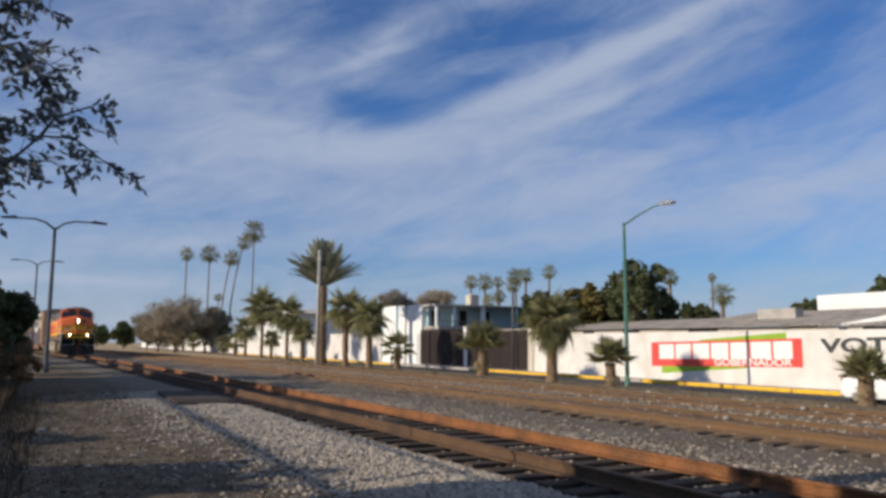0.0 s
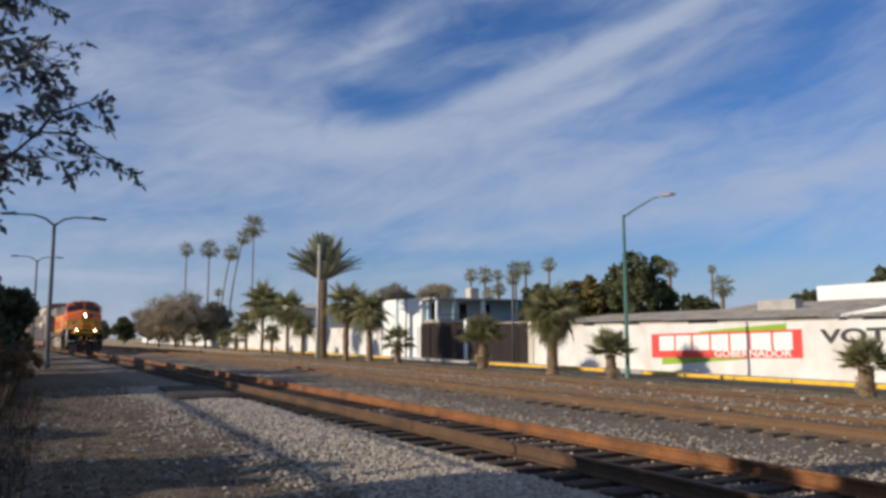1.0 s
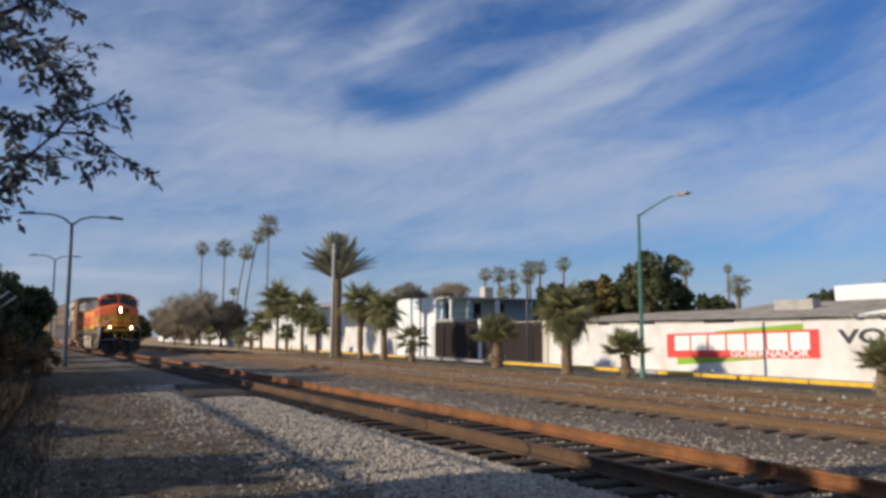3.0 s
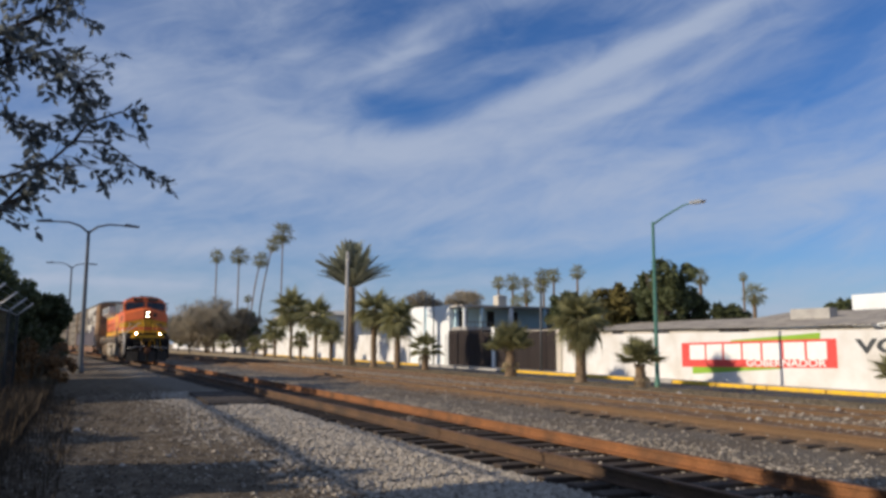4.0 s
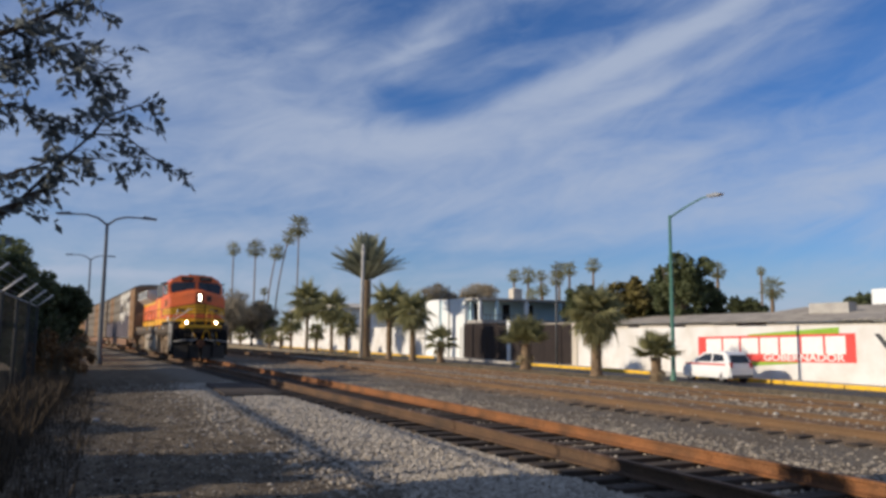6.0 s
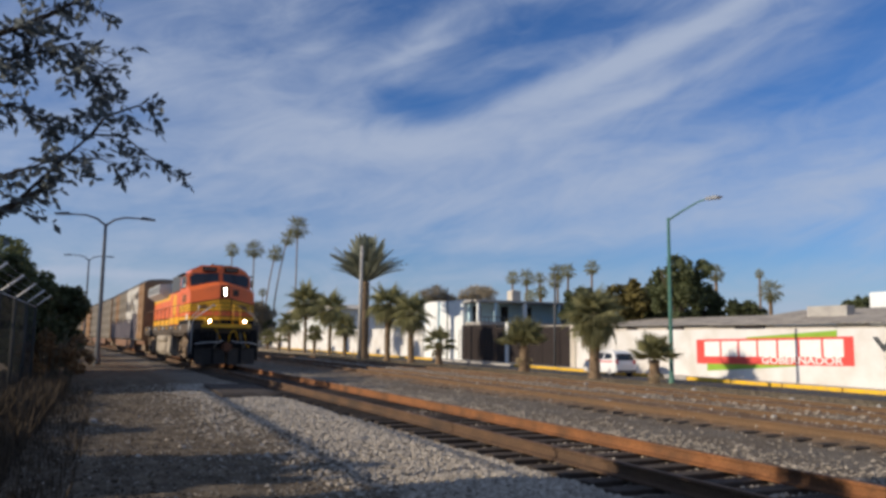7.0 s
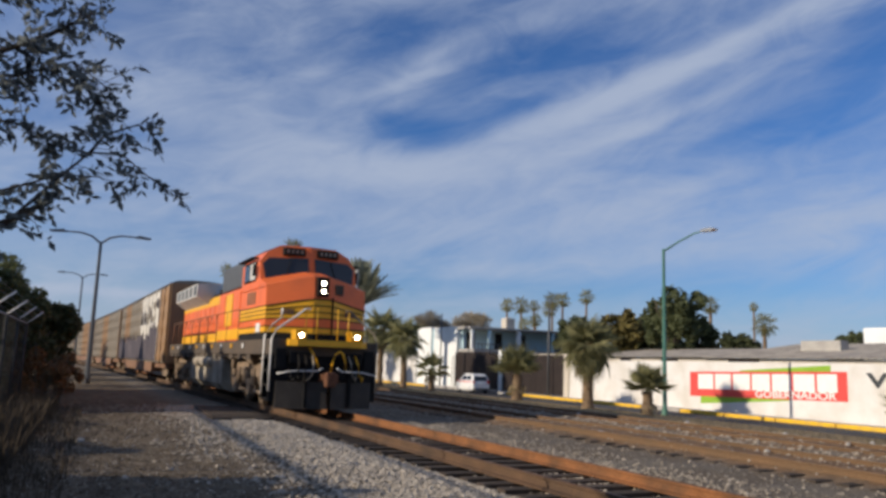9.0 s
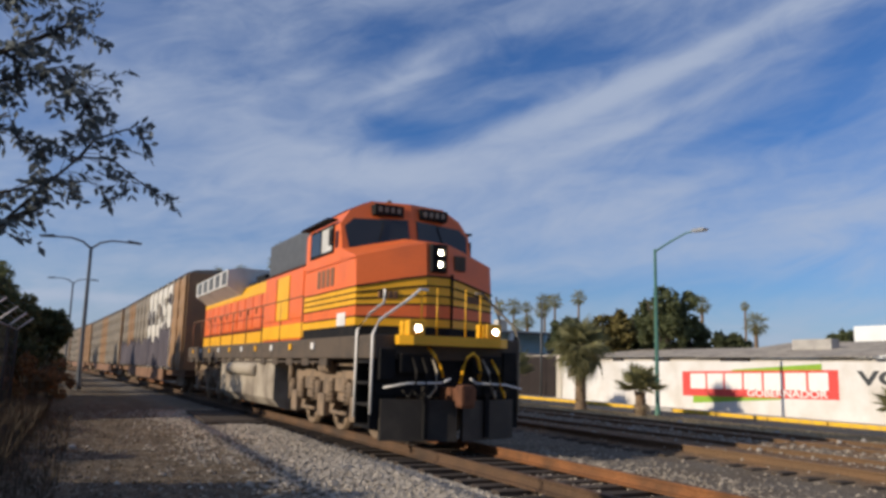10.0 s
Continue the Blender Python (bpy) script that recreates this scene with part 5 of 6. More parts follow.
    for f in ((a[0], a[1], b[2], b[3]), (a[1], a[2], b[2]), (a[2], a[3], b[1], b[2]), (a[3], a[4], b[1]), (a[4], a[5], b[0], b[1])):
        bm.faces.new(f)
    for s, v0, v1 in ((-1, a[0], b[3]), (1, a[5], b[0])):
        c0, c1 = bm.verts.new((s * 1.50, y + 0.50, 3.44)), bm.verts.new((s * 1.50, 2.75, 3.44))
        bm.faces.new((v0, v1, c1, c0))
    part("nose_top", bm, "orange", lo)
    # cab with raked windshield and chamfered roof
    bm = bmesh.new()
    prof = [(-1.50, 3.45), (-1.50, 4.30), (-1.28, 4.62), (-0.85, 4.84), (0.85, 4.84), (1.28, 4.62), (1.50, 4.30), (1.50, 3.45)]

    def face_y(x, z):
        return 2.40 + (z - 3.6) * 0.28 + abs(x) * 0.20
    A = [bm.verts.new((x, face_y(x, z), z)) for x, z in prof]
    A.append(bm.verts.new((0, face_y(0, 3.45), 3.45)))
    mid = bm.verts.new((0, face_y(0, 4.84), 4.84))
    B = [bm.verts.new((x, 5.2, z)) for x, z in prof]
    n = len(prof)
    bm.faces.new((A[0], A[1], A[2], A[3], mid, A[8]))
    bm.faces.new((A[8], mid, A[4], A[5], A[6], A[7]))
    bm.faces.new(B)
    bm.faces.new((A[3], B[3], B[4], A[4], mid))
    for i in range(n):
        if i not in (3,):
            bm.faces.new((A[i], B[i], B[(i + 1) % n], A[(i + 1) % n]) if i != 7 else (A[7], B[7], B[0], A[0], A[8]))
    part("cab", bm, "orange", lo, "orange crew cab with a chamfered roof")
    bm = bmesh.new()
    prism(bm, ((-1.30, 4.64), (-0.86, 4.86), (0.86, 4.86), (1.30, 4.64), (0.9, 4.80), (-0.9, 4.80)), "y", 3.2, 5.25)
    part("cab_roof", bm, "tank", lo, "dusty roof sheet of the cab")
    for s in (-1, 1):
        bm = bmesh.new()
        pl = [(0.10, 4.00), (0.7, 3.88), (1.36, 3.78), (1.43, 4.24), (1.24, 4.42), (0.10, 4.46)]
        F_ = [bm.verts.new((s * x, face_y(x, z) - 0.03, z)) for x, z in pl]
        G_ = [bm.verts.new((s * x, face_y(x, z) + 0.02, z)) for x, z in pl]
        bm.faces.new(F_)
        for i in range(6):
            bm.faces.new((F_[i], G_[i], G_[(i + 1) % 6], F_[(i + 1) % 6]))
        wsh = part("windshield", bm, "window", lo, "dark cab windshield")
        bm = bmesh.new()
        tube(bm, [(s * 0.75, face_y(0.75, 3.95) - 0.05, 3.95), (s * 0.62, face_y(0.62, 4.4) - 0.05, 4.4)], 0.012, 4)
        part("wiper", bm, "locoblack", wsh)
        bm = bmesh.new()
        box(bm, s * 0.52 - 0.33, s * 0.52 + 0.33, 2.64, 3.1, 4.52, 4.75, bevel=0.02)
        nb = part("number_board", bm, "locoblack", lo, "black number board on the cab brow")
        for k in range(4):
            bm = bmesh.new()
            cx = s * 0.52 - 0.21 + 0.14 * k
            box(bm, cx - 0.04, cx + 0.04, 2.628, 2.642, 4.58, 4.69)
            part("plain_bar", bm, "rack_grey", nb)
        bm = bmesh.new()
        a, b = sorted((s * 1.495, s * 1.525))
        box(bm, a, b, 3.25, 4.85, 3.72, 4.34, bevel=0.01)
        w = part("side_window", bm, "locoblack", lo, "dark-framed cab side window")
        # the forward pane is silver, so the sun's gleam is in its colour
        for y0, y1, key in ((3.34, 4.0, "silver"), (4.10, 4.75, "window")):
            bm = bmesh.new()
            a, b = sorted((s * 1.52, s * 1.532))
            box(bm, a, b, y0, y1, 3.78, 4.28)
            part("pane", bm, key, w, "side pane silvered to imitate sunlight on it" if key == "silver" else "")
        bm = bmesh.new()
        a, b = sorted((s * 1.5, s * 1.72))
        box(bm, a, b, 3.1, 5.0, 4.38, 4.42)
        part("sunshade", bm, "locoblack", w)
        bm = bmesh.new()
        a, b = sorted((s * 1.6, s * 1.64))
        box(bm, a, b, 3.0, 3.22, 3.85, 4.2)
        part("mirror", bm, "locoblack", w)
        for k in range(4):
            bm = bmesh.new()
            a, b = sorted((s * 1.504, s * 1.510))
            box(bm, a, b, 3.15 + k * 0.30, 3.36 + k * 0.30, 3.02, 3.40)
            part("plain_bar", bm, "rack_brown", lo)
        bm = bmesh.new()
        a, b = sorted((s * 1.504, s * 1.514))
        box(bm, a, b, 2.35, 2.85, 2.16, 2.42)
        part("white_panel", bm, "rail_white", lo)
    # headlights
    bm = bmesh.new()
    box(bm, -0.17, 0.17, F0 - 0.06, F0 + 0.4, 3.22, 3.78, bevel=0.03)
    hl = part("headlight_housing", bm, "locoblack", lo, "black housing of two stacked headlights")
    for z in (3.37, 3.60):
        bm = bmesh.new()
        tube(bm, [(0.0, F0 - 0.05, z), (0.0, F0 - 0.085, z)], [0.052, 0.046], 16)
        part("headlight", bm, "lamp_on", hl, "glowing round headlight")
        bm = bmesh.new()
        tube(bm, [(0.0, F0 - 0.04, z), (0.0, F0 - 0.065, z)], [0.074, 0.072], 16)
        part("reflector", bm, "silver", hl, "silvery lamp reflector")
        bm = bmesh.new()
        hood_ring(bm, (0.0, F0 - 0.05, z), 0.072, 0.10)
        part("lamp_rim", bm, "locoblack", hl, "deep black lamp rim")
    bm = bmesh.new()
    box(bm, 0.40, 0.66, F0 + 0.09, F0 + 0.4, 3.30, 3.60, bevel=0.02)
    part("nose_window", bm, "sill", lo, "small dark nose window")
    bm = bmesh.new()
    box(bm, 0.30, 0.34, F0 + 0.0, F0 + 0.3, 2.16, 3.2)
    part("door_edge", bm, "locoblack", lo)
    for s in (-1, 1):
        # plain badge bars on the nose wings
        for k in range(4):
            bm = bmesh.new()
            cx = s * (0.80 + 0.09 * k)
            yy = F0 + 0.15 + (abs(cx) - 0.62) * 0.40
            box(bm, cx - 0.035, cx + 0.035, yy - 0.03, yy + 0.02, 2.68, 2.82)
            part("plain_bar", bm, "rack_brown", lo)
        bm = bmesh.new()
        box(bm, s * 0.80 - 0.16, s * 0.80 + 0.16, 0.50, 0.95, 1.94, 2.22, bevel=0.03)
        d = part("ditch_light_box", bm, "yellow", lo)
        bm = bmesh.new()
        tube(bm, [(s * 0.80, 0.52, 2.07), (s * 0.80, 0.465, 2.07)], [0.054, 0.048], 16)
        part("ditch_light", bm, "lamp_dim", d, "glowing round ditch light")
        bm = bmesh.new()
        hood_ring(bm, (s * 0.80, 0.50, 2.07), 0.070, 0.085)
        part("lamp_rim", bm, "tank", d, "dusty round lamp rim")
    # anticlimber, pilot, coupler, hoses
    bm = bmesh.new()
    prism(bm, ((-1.12, 0.75), (-1.12, 0.55), (-0.9, 0.42), (0.9, 0.42), (1.12, 0.55), (1.12, 0.75)), "z", 1.78, 1.95)
    part("anticlimber", bm, "yellow", lo, "yellow anticlimber ledge")
    bm = bmesh.new()
    box(bm, -1.46, 1.46, 0.80, 1.0, 0.85, 1.78, bevel=0.03)
    part("pilot", bm, "locoblack", lo)
    for s in (-1, 1):
        bm = bmesh.new()
        a, b = sorted((s * 0.42, s * 1.05))
        box(bm, a, b, 0.62, 0.84, 1.28, 1.62, bevel=0.03)
        a, b = sorted((s * 1.12, s * 1.42))
        box(bm, a, b, 0.68, 0.84, 1.15, 1.70, bevel=0.02)
        part("pilot_box", bm, "locoblack", lo)
        bm = bmesh.new()
        prism(bm, ((s * 0.06, 0.30), (s * 1.36, 0.72), (s * 1.36, 0.82), (s * 0.06, 0.42)), "z", 0.10, 0.82)
        part("snow_plow", bm, "plow", lo, "black angled plow blade")
        bm = bmesh.new()
        prism(bm, ((s * 0.58, 0.42), (s * 0.66, 0.40), (s * 0.66, 0.56), (s * 0.58, 0.56)), "z", 0.15, 1.05)
        part("plow_rib", bm, "locoblack", lo)
        for k in range(3):
            bm = bmesh.new()
            x0 = s * (0.42 + 0.2 * k)
            tube(bm, [(x0, 0.62, 1.55), (x0 + s * 0.02, 0.40, 1.32), (x0 + s * 0.05, 0.34, 1.02), (x0 + s * 0.16, 0.40, 0.86), (x0 + s * 0.22, 0.52, 0.98)], 0.024, 6)
            part("hose", bm, ("locoblack", "tank", "yellow")[k] if s > 0 else ("tank", "locoblack", "locoblack")[k], lo, "hanging air hose")
        bm = bmesh.new()
        tube(bm, [(s * 0.35, 0.36, 1.12), (s * 1.0, 0.40, 1.10), (s * 1.42, 0.50, 1.02)], 0.020, 6)
        tube(bm, [(s * 0.35, 0.36, 1.12), (s * 0.2, 0.3, 1.2)], 0.02, 6)
        part("uncoupling_lever", bm, "rail_white", lo)
        bm = bmesh.new()
        a, b = sorted((s * 1.05, s * 1.53))
        box(bm, a, b, 0.82, 0.87, 0.28, DECK)
        box(bm, a, b, 1.52, 1.57, 0.28, DECK)
        for z in (0.30, 0.68, 1.06, 1.44):
            box(bm, a, b, 0.87, 1.52, z, z + 0.05)
        a, b = sorted((s * 1.02, s * 1.05))
        box(bm, a, b, 0.82, 1.57, 0.28, DECK)
        part("steps", bm, "locoblack", lo, "dark corner steps")
        # right-hand rails get the duller tank colour to paint in their shade
        bm = bmesh.new()
        tube(bm, [(s * 1.53, 0.80, 0.55), (s * 1.53, 0.80, 1.95), (s * 1.42, 0.78, 2.2), (s * 0.86, 0.72, 2.62), (s * 0.66, 0.72, 2.80), (s * 0.50, 0.72, 2.80)], 0.026, 8)
        part("handrail", bm, "rail_white" if s < 0 else "tank", lo, "white corner handrail" if s < 0 else "corner handrail coloured dull for the shaded side")
        bm = bmesh.new()
        tube(bm, [(s * 1.53, 1.60, 0.45), (s * 1.53, 1.60, 2.05), (s * 1.40, 1.30, 2.35), (s * 1.20, 1.12, 2.55), (s * 1.20, 1.12, 2.80)], 0.026, 8)
        part("handrail", bm, "rail_white" if s < 0 else "tank", lo, "white corner handrail" if s < 0 else "corner handrail coloured dull for the shaded side")
        bm = bmesh.new()
        tube(bm, [(s * 0.30, 0.72, 1.95), (s * 0.30, 0.72, 2.86)], 0.018, 6)
        tube(bm, [(s * 0.62, 0.72, 1.95), (s * 0.62, 0.72, 2.80)], 0.018, 6)
        part("porch_rail", bm, "yellow", lo)
    bm = bmesh.new()
    tube(bm, [(0.10, 0.50, 1.12), (0.11, 0.42, 1.40), (0.17, 0.38, 1.58), (0.28, 0.36, 1.66), (0.39, 0.38, 1.58), (0.46, 0.42, 1.38), (0.50, 0.50, 1.15)], 0.030, 8)
    tube(bm, [(-0.52, 0.60, 1.74), (-0.46, 0.44, 1.60), (-0.36, 0.40, 1.40), (-0.28, 0.46, 1.22)], 0.028, 8)
    part("jumper_cable", bm, "yellow", lo, "yellow looped jumper cable")
    bm = bmesh.new()
    box(bm, -0.17, 0.17, 0.0, 0.9, 0.80, 1.04, bevel=0.04)
    box(bm, -0.24, 0.05, -0.18, 0.08, 0.70, 1.10, bevel=0.06)
    part("coupler", bm, "ironrust", lo, "rusty knuckle coupler")
    # long hood
    bm = bmesh.new()
    prism(bm, ((-0.98, DECK), (-0.98, 3.66), (-0.80, 3.92), (0.80, 3.92), (0.98, 3.66), (0.98, DECK)), "y", 5.2, 21.0)
    part("long_hood", bm, "orange", lo, "orange engine hood")
    for s in (-1, 1):
        a, b = sorted((s * 0.985, s * 1.0))
        for z0, z1, key in ((2.0, 2.34, "yellow"), (2.36, 2.42, "locoblack"), (3.50, 3.66, "yellow")):
            bm = bmesh.new()
            box(bm, a, b, 5.25, 20.95, z0, z1)
            part("hood_stripe", bm, key, lo, "yellow hood stripe" if key == "yellow" else "")
        bm = bmesh.new()
        prism(bm, ((s * 0.99, 3.66), (s * 0.81, 3.935), (s * 0.80, 3.92), (s * 0.97, 3.655)), "y", 5.3, 16.4)
        part("roof_stripe", bm, "yellow", lo, "yellow stripe along the hood shoulder")
        for k in range(13):
            bm = bmesh.new()
            a, b = sorted((s * 0.99, s * 1.03))
            y = 5.7 + 1.12 * k
            box(bm, a, b, y, y + 1.0, 2.46, 3.46, bevel=0.012)
            hd = part("hood_door", bm, "orange" if k not in (2, 3) else "yellow", lo, "hinged hood door")
            bm = bmesh.new()
            a, b = sorted((s * 1.03, s * 1.05))
            box(bm, a, b, y + 0.46, y + 0.54, 2.9, 3.1)
            part("latch", bm, "locoblack", hd)
        # wide lower equipment cabinet behind the cab
        bm = bmesh.new()
        a, b = sorted((s * 0.98, s * 1.48))
        box(bm, a, b, 5.2, 9.0, DECK, 3.66, bevel=0.03)
        cb = part("equipment_cabinet", bm, "orange", lo, "orange equipment cabinet behind the cab")
        for k in range(3):
            bm = bmesh.new()
            a, b = sorted((s * 1.48, s * 1.505))
            box(bm, a, b, 5.35 + 1.2 * k, 6.45 + 1.2 * k, 2.46, 3.56, bevel=0.01)
            part("cabinet_door", bm, "orange" if k != 1 else "yellow", cb)
        bm = bmesh.new()
        a, b = sorted((s * 1.482, s * 1.50))
        box(bm, a, b, 5.2, 9.0, 2.0, 2.34)
        part("cabinet_stripe", bm, "yellow", cb)
        bm = bmesh.new()
        tube(bm, [(s * 1.50, 5.3, 2.95), (s * 1.50, 20.6, 2.95)], 0.017, 6)
        for k in range(9):
            tube(bm, [(s * 1.50, 5.3 + k * 1.9, DECK), (s * 1.50, 5.3 + k * 1.9, 2.95)], 0.017, 6)
        part("walkway_railing", bm, "rack_brown", lo)
        bm = bmesh.new()
        prism(bm, ((s * 0.9, 3.6), (s * 1.48, 3.98), (s * 1.48, 4.52), (s * 0.9, 4.60)), "y", 14.4, 20.6)
        part("radiator_wing", bm, "silver", lo, "pale overhanging radiator wing")
        for k in range(5):
            bm = bmesh.new()
            a, b = sorted((s * 1.47, s * 1.50))
            box(bm, a, b, 14.6 + 1.2 * k, 15.3 + 1.2 * k, 4.04, 4.46)
            part("radiator_grille", bm, "darksteel", lo)
    bm = bmesh.new()
    box(bm, -0.95, 0.95, 14.4, 20.6, 3.9, 4.6, bevel=0.03)
    part("radiator_roof", bm, "silver", lo)
    bm = bmesh.new()
    box(bm, -1.46, 1.46, 5.22, 8.8, 3.70, 4.56, bevel=0.05)
    gb = part("brake_grid_box", bm, "darksteel", lo, "dark grey dynamic brake box behind the cab")
    bm = bmesh.new()
    box(bm, -0.74, 0.74, 8.8, 14.4, 3.92, 4.06, bevel=0.03)
    box(bm, -0.45, 0.45, 10.6, 12.2, 4.06, 4.40, bevel=0.05)
    box(bm, -0.6, 0.6, 12.8, 14.0, 4.06, 4.28, bevel=0.04)
    part("hood_roof", bm, "locoblack", lo, "sooty black hood roof with exhaust stack")
    bm = bmesh.new()
    tube(bm, [(0.5, 3.6, 4.84), (0.5, 3.6, 4.94)], 0.16, 14)
    tube(bm, [(-0.25, 3.9, 4.84), (-0.25, 3.9, 4.98)], 0.03, 6)
    box(bm, -0.3, 0.3, 3.5, 3.6, 4.88, 4.95)
    tube(bm, [(-0.3, 3.2, 4.92), (-0.3, 3.7, 4.92)], [0.06, 0.03], 8)
    part("roof_horn", bm, "tank", lo)
    # fuel tank, air reservoirs
    bm = bmesh.new()
    prism(bm, ((-1.45, 0.50), (-1.30, 0.30), (-1.05, 0.22), (1.05, 0.22), (1.30, 0.30), (1.45, 0.50), (1.45, 1.50), (-1.45, 1.50)), "y", 7.7, 14.5)
    part("fuel_tank", bm, "tank", lo, "dusty tan fuel tank")
    for s in (-1, 1):
        bm = bmesh.new()
        tube(bm, [(s * 1.42, 9.6, 1.22), (s * 1.42, 9.7, 1.22), (s * 1.42, 13.2, 1.22), (s * 1.42, 13.3, 1.22)], [0.12, 0.20, 0.20, 0.12], 14)
        part("air_reservoir", bm, "tank", lo)
    three_axle_truck(lo, 4.3, WHEELS)
    three_axle_truck(lo, 17.9, WHEELS)
    bm = bmesh.new()
    box(bm, -0.15, 0.15, 21.2, 22.3, 0.8, 1.05)
    part("coupler", bm, "rack_brown", lo)
    return lo


def build_rack(keys, label):
    """An enclosed car carrier: tall panelled sides, end doors, low frame, two trucks. Its near end is at y = 0."""
    c = thing("autorack_car", pose(0, 0, 0), label, "railway car", "autorack cars of the train")
    L, W, H0, H1 = 26.8, 1.50, 1.0, 5.25
    bm = bmesh.new()
    box(bm, -1.3, 1.3, 0.3, L - 0.3, 0.72, 1.0)
    box(bm, -W, W, 5.5, L - 5.5, 0.45, 1.0, bevel=0.03)
    part("underframe", bm, "rack_brown", c)
    bm = bmesh.new()
    box(bm, -W + 0.05, W - 0.05, 0.1, L - 0.1, H0, H1)
    part("inner_shell", bm, "rack_grey", c)
    n = 15
    for s in (-1, 1):
        for k in range(n):
            bm = bmesh.new()
            y0 = 0.25 + k * (L - 0.5) / n
            zs = [H0 + 0.1 + j * 0.21 for j in range(20)]
            out = [(s * (W + (0.03 if j % 4 in (1, 2) else 0.0)), z) for j, z in enumerate(zs)]
            prism(bm, [(s * (W - 0.04), zs[0])] + out + [(s * (W - 0.04), zs[-1])], "y", y0 + 0.06, y0 + (L - 0.5) / n - 0.06)
            part("side_panel", bm, keys[k % len(keys)], c)
            bm = bmesh.new()
            a, b = sorted((s * (W - 0.02), s * (W + 0.07)))
            box(bm, a, b, y0 - 0.06, y0 + 0.06, H0, H1)
            part("side_post", bm, keys[k % len(keys)] if k else "rack_tan", c)
    bm = bmesh.new()
    prism(bm, ((-W - 0.03, H1), (-1.2, H1 + 0.13), (-0.4, H1 + 0.20), (0.4, H1 + 0.20), (1.2, H1 + 0.13), (W + 0.03, H1)), "y", 0.0, L)
    part("roof", bm, "rack_grey", c, "weathered arched metal roof")
    for y in (-0.02, L - 0.06):
        for x in (-1, 1):
            bm = bmesh.new()
            a, b = sorted((x * 0.02, x * (W - 0.02)))
            box(bm, a, b, y, y + 0.08, 1.0, H1, bevel=0.01)
            part("end_door", bm, "rack_tan", c, "tan end door")
    for yc in (2.6, L - 2.6):
        for s in (-1, 1):
            bm = bmesh.new()
            a, b = sorted((s * 0.95, s * 1.1))
            prism(bm, ((yc - 1.15, 0.38), (yc - 0.5, 0.28), (yc + 0.5, 0.28), (yc + 1.15, 0.38), (yc + 1.1, 0.62), (yc + 0.5, 0.78), (yc - 0.5, 0.78), (yc - 1.1, 0.62)), "x", a, b)
            part("truck_frame", bm, "truck", c)
        for d in (-0.88, 0.88):
            WHEELS.append(wheelset(c, yc + d, 0.42))
    bm = bmesh.new()
    box(bm, -0.13, 0.13, -0.55, 0.4, 0.75, 1.0)
    box(bm, -0.13, 0.13, L - 0.4, L + 0.55, 0.75, 1.0)
    part("coupler", bm, "rust", c)
    return c


LOCO = build_loco()
RACKS = [
    build_rack(["rack_tan"] * 2 + ["rack_white"] * 5 + ["rack_grey"] * 4 + ["rack_tan"] * 2 + ["rack_grey"] * 2, "tall car carrier, white and tan panels above dark sprayed paint"),
    build_rack(["rack_grey"] * 6 + ["rack_tan"] * 3 + ["rack_grey"] * 6, "tall enclosed car carrier with grey and tan side panels"),
    build_rack(["rack_tan"] * 8 + ["rack_grey"] * 7, "tall enclosed car carrier with tan side panels"),
    build_rack(["rack_grey"], "tall enclosed car carrier with grey side panels"),
]

smudge = random.Random(9)
for k in range(13):                    # the sprayed lower half, bay by bay, with an uneven upper edge
    bm = bmesh.new()
    y = 3.81 + 1.7533 * k - 0.05
    top = [2.75 + smudge.uniform(-0.28, 0.35) + (0.5 if k in (0, 1) else 0.0) - 0.25 for _ in range(5)]
    prism(bm, [(y, 1.12)] + [(y + 0.32 + 0.43 * j - 0.3, z) for j, z in enumerate(top)] + [(y + 1.72, 1.12)], "x", -1.582, -1.545)
    part("sprayed_mark", bm, "sprayed", RACKS[0], "dark slate-blue sprayed paint")
for k in range(11):
    bm = bmesh.new()
    y, z = 3.9 + smudge.uniform(0, 7.4), smudge.uniform(3.2, 4.3)
    w, h = smudge.uniform(0.25, 0.7), smudge.uniform(0.4, 0.9)
    prism(bm, ((y, z), (y + w, z + smudge.uniform(-0.1, 0.3)), (y + w * 0.8, z + h), (y + w * 0.2, z + h * 0.8)), "x", -1.582, -1.545)
    part("sprayed_mark", bm, "sprayed" if k % 2 else "rack_grey", RACKS[0], "sprayed paint mark")

# ---- the two cars in the street ----
CAR_WHEELS = []


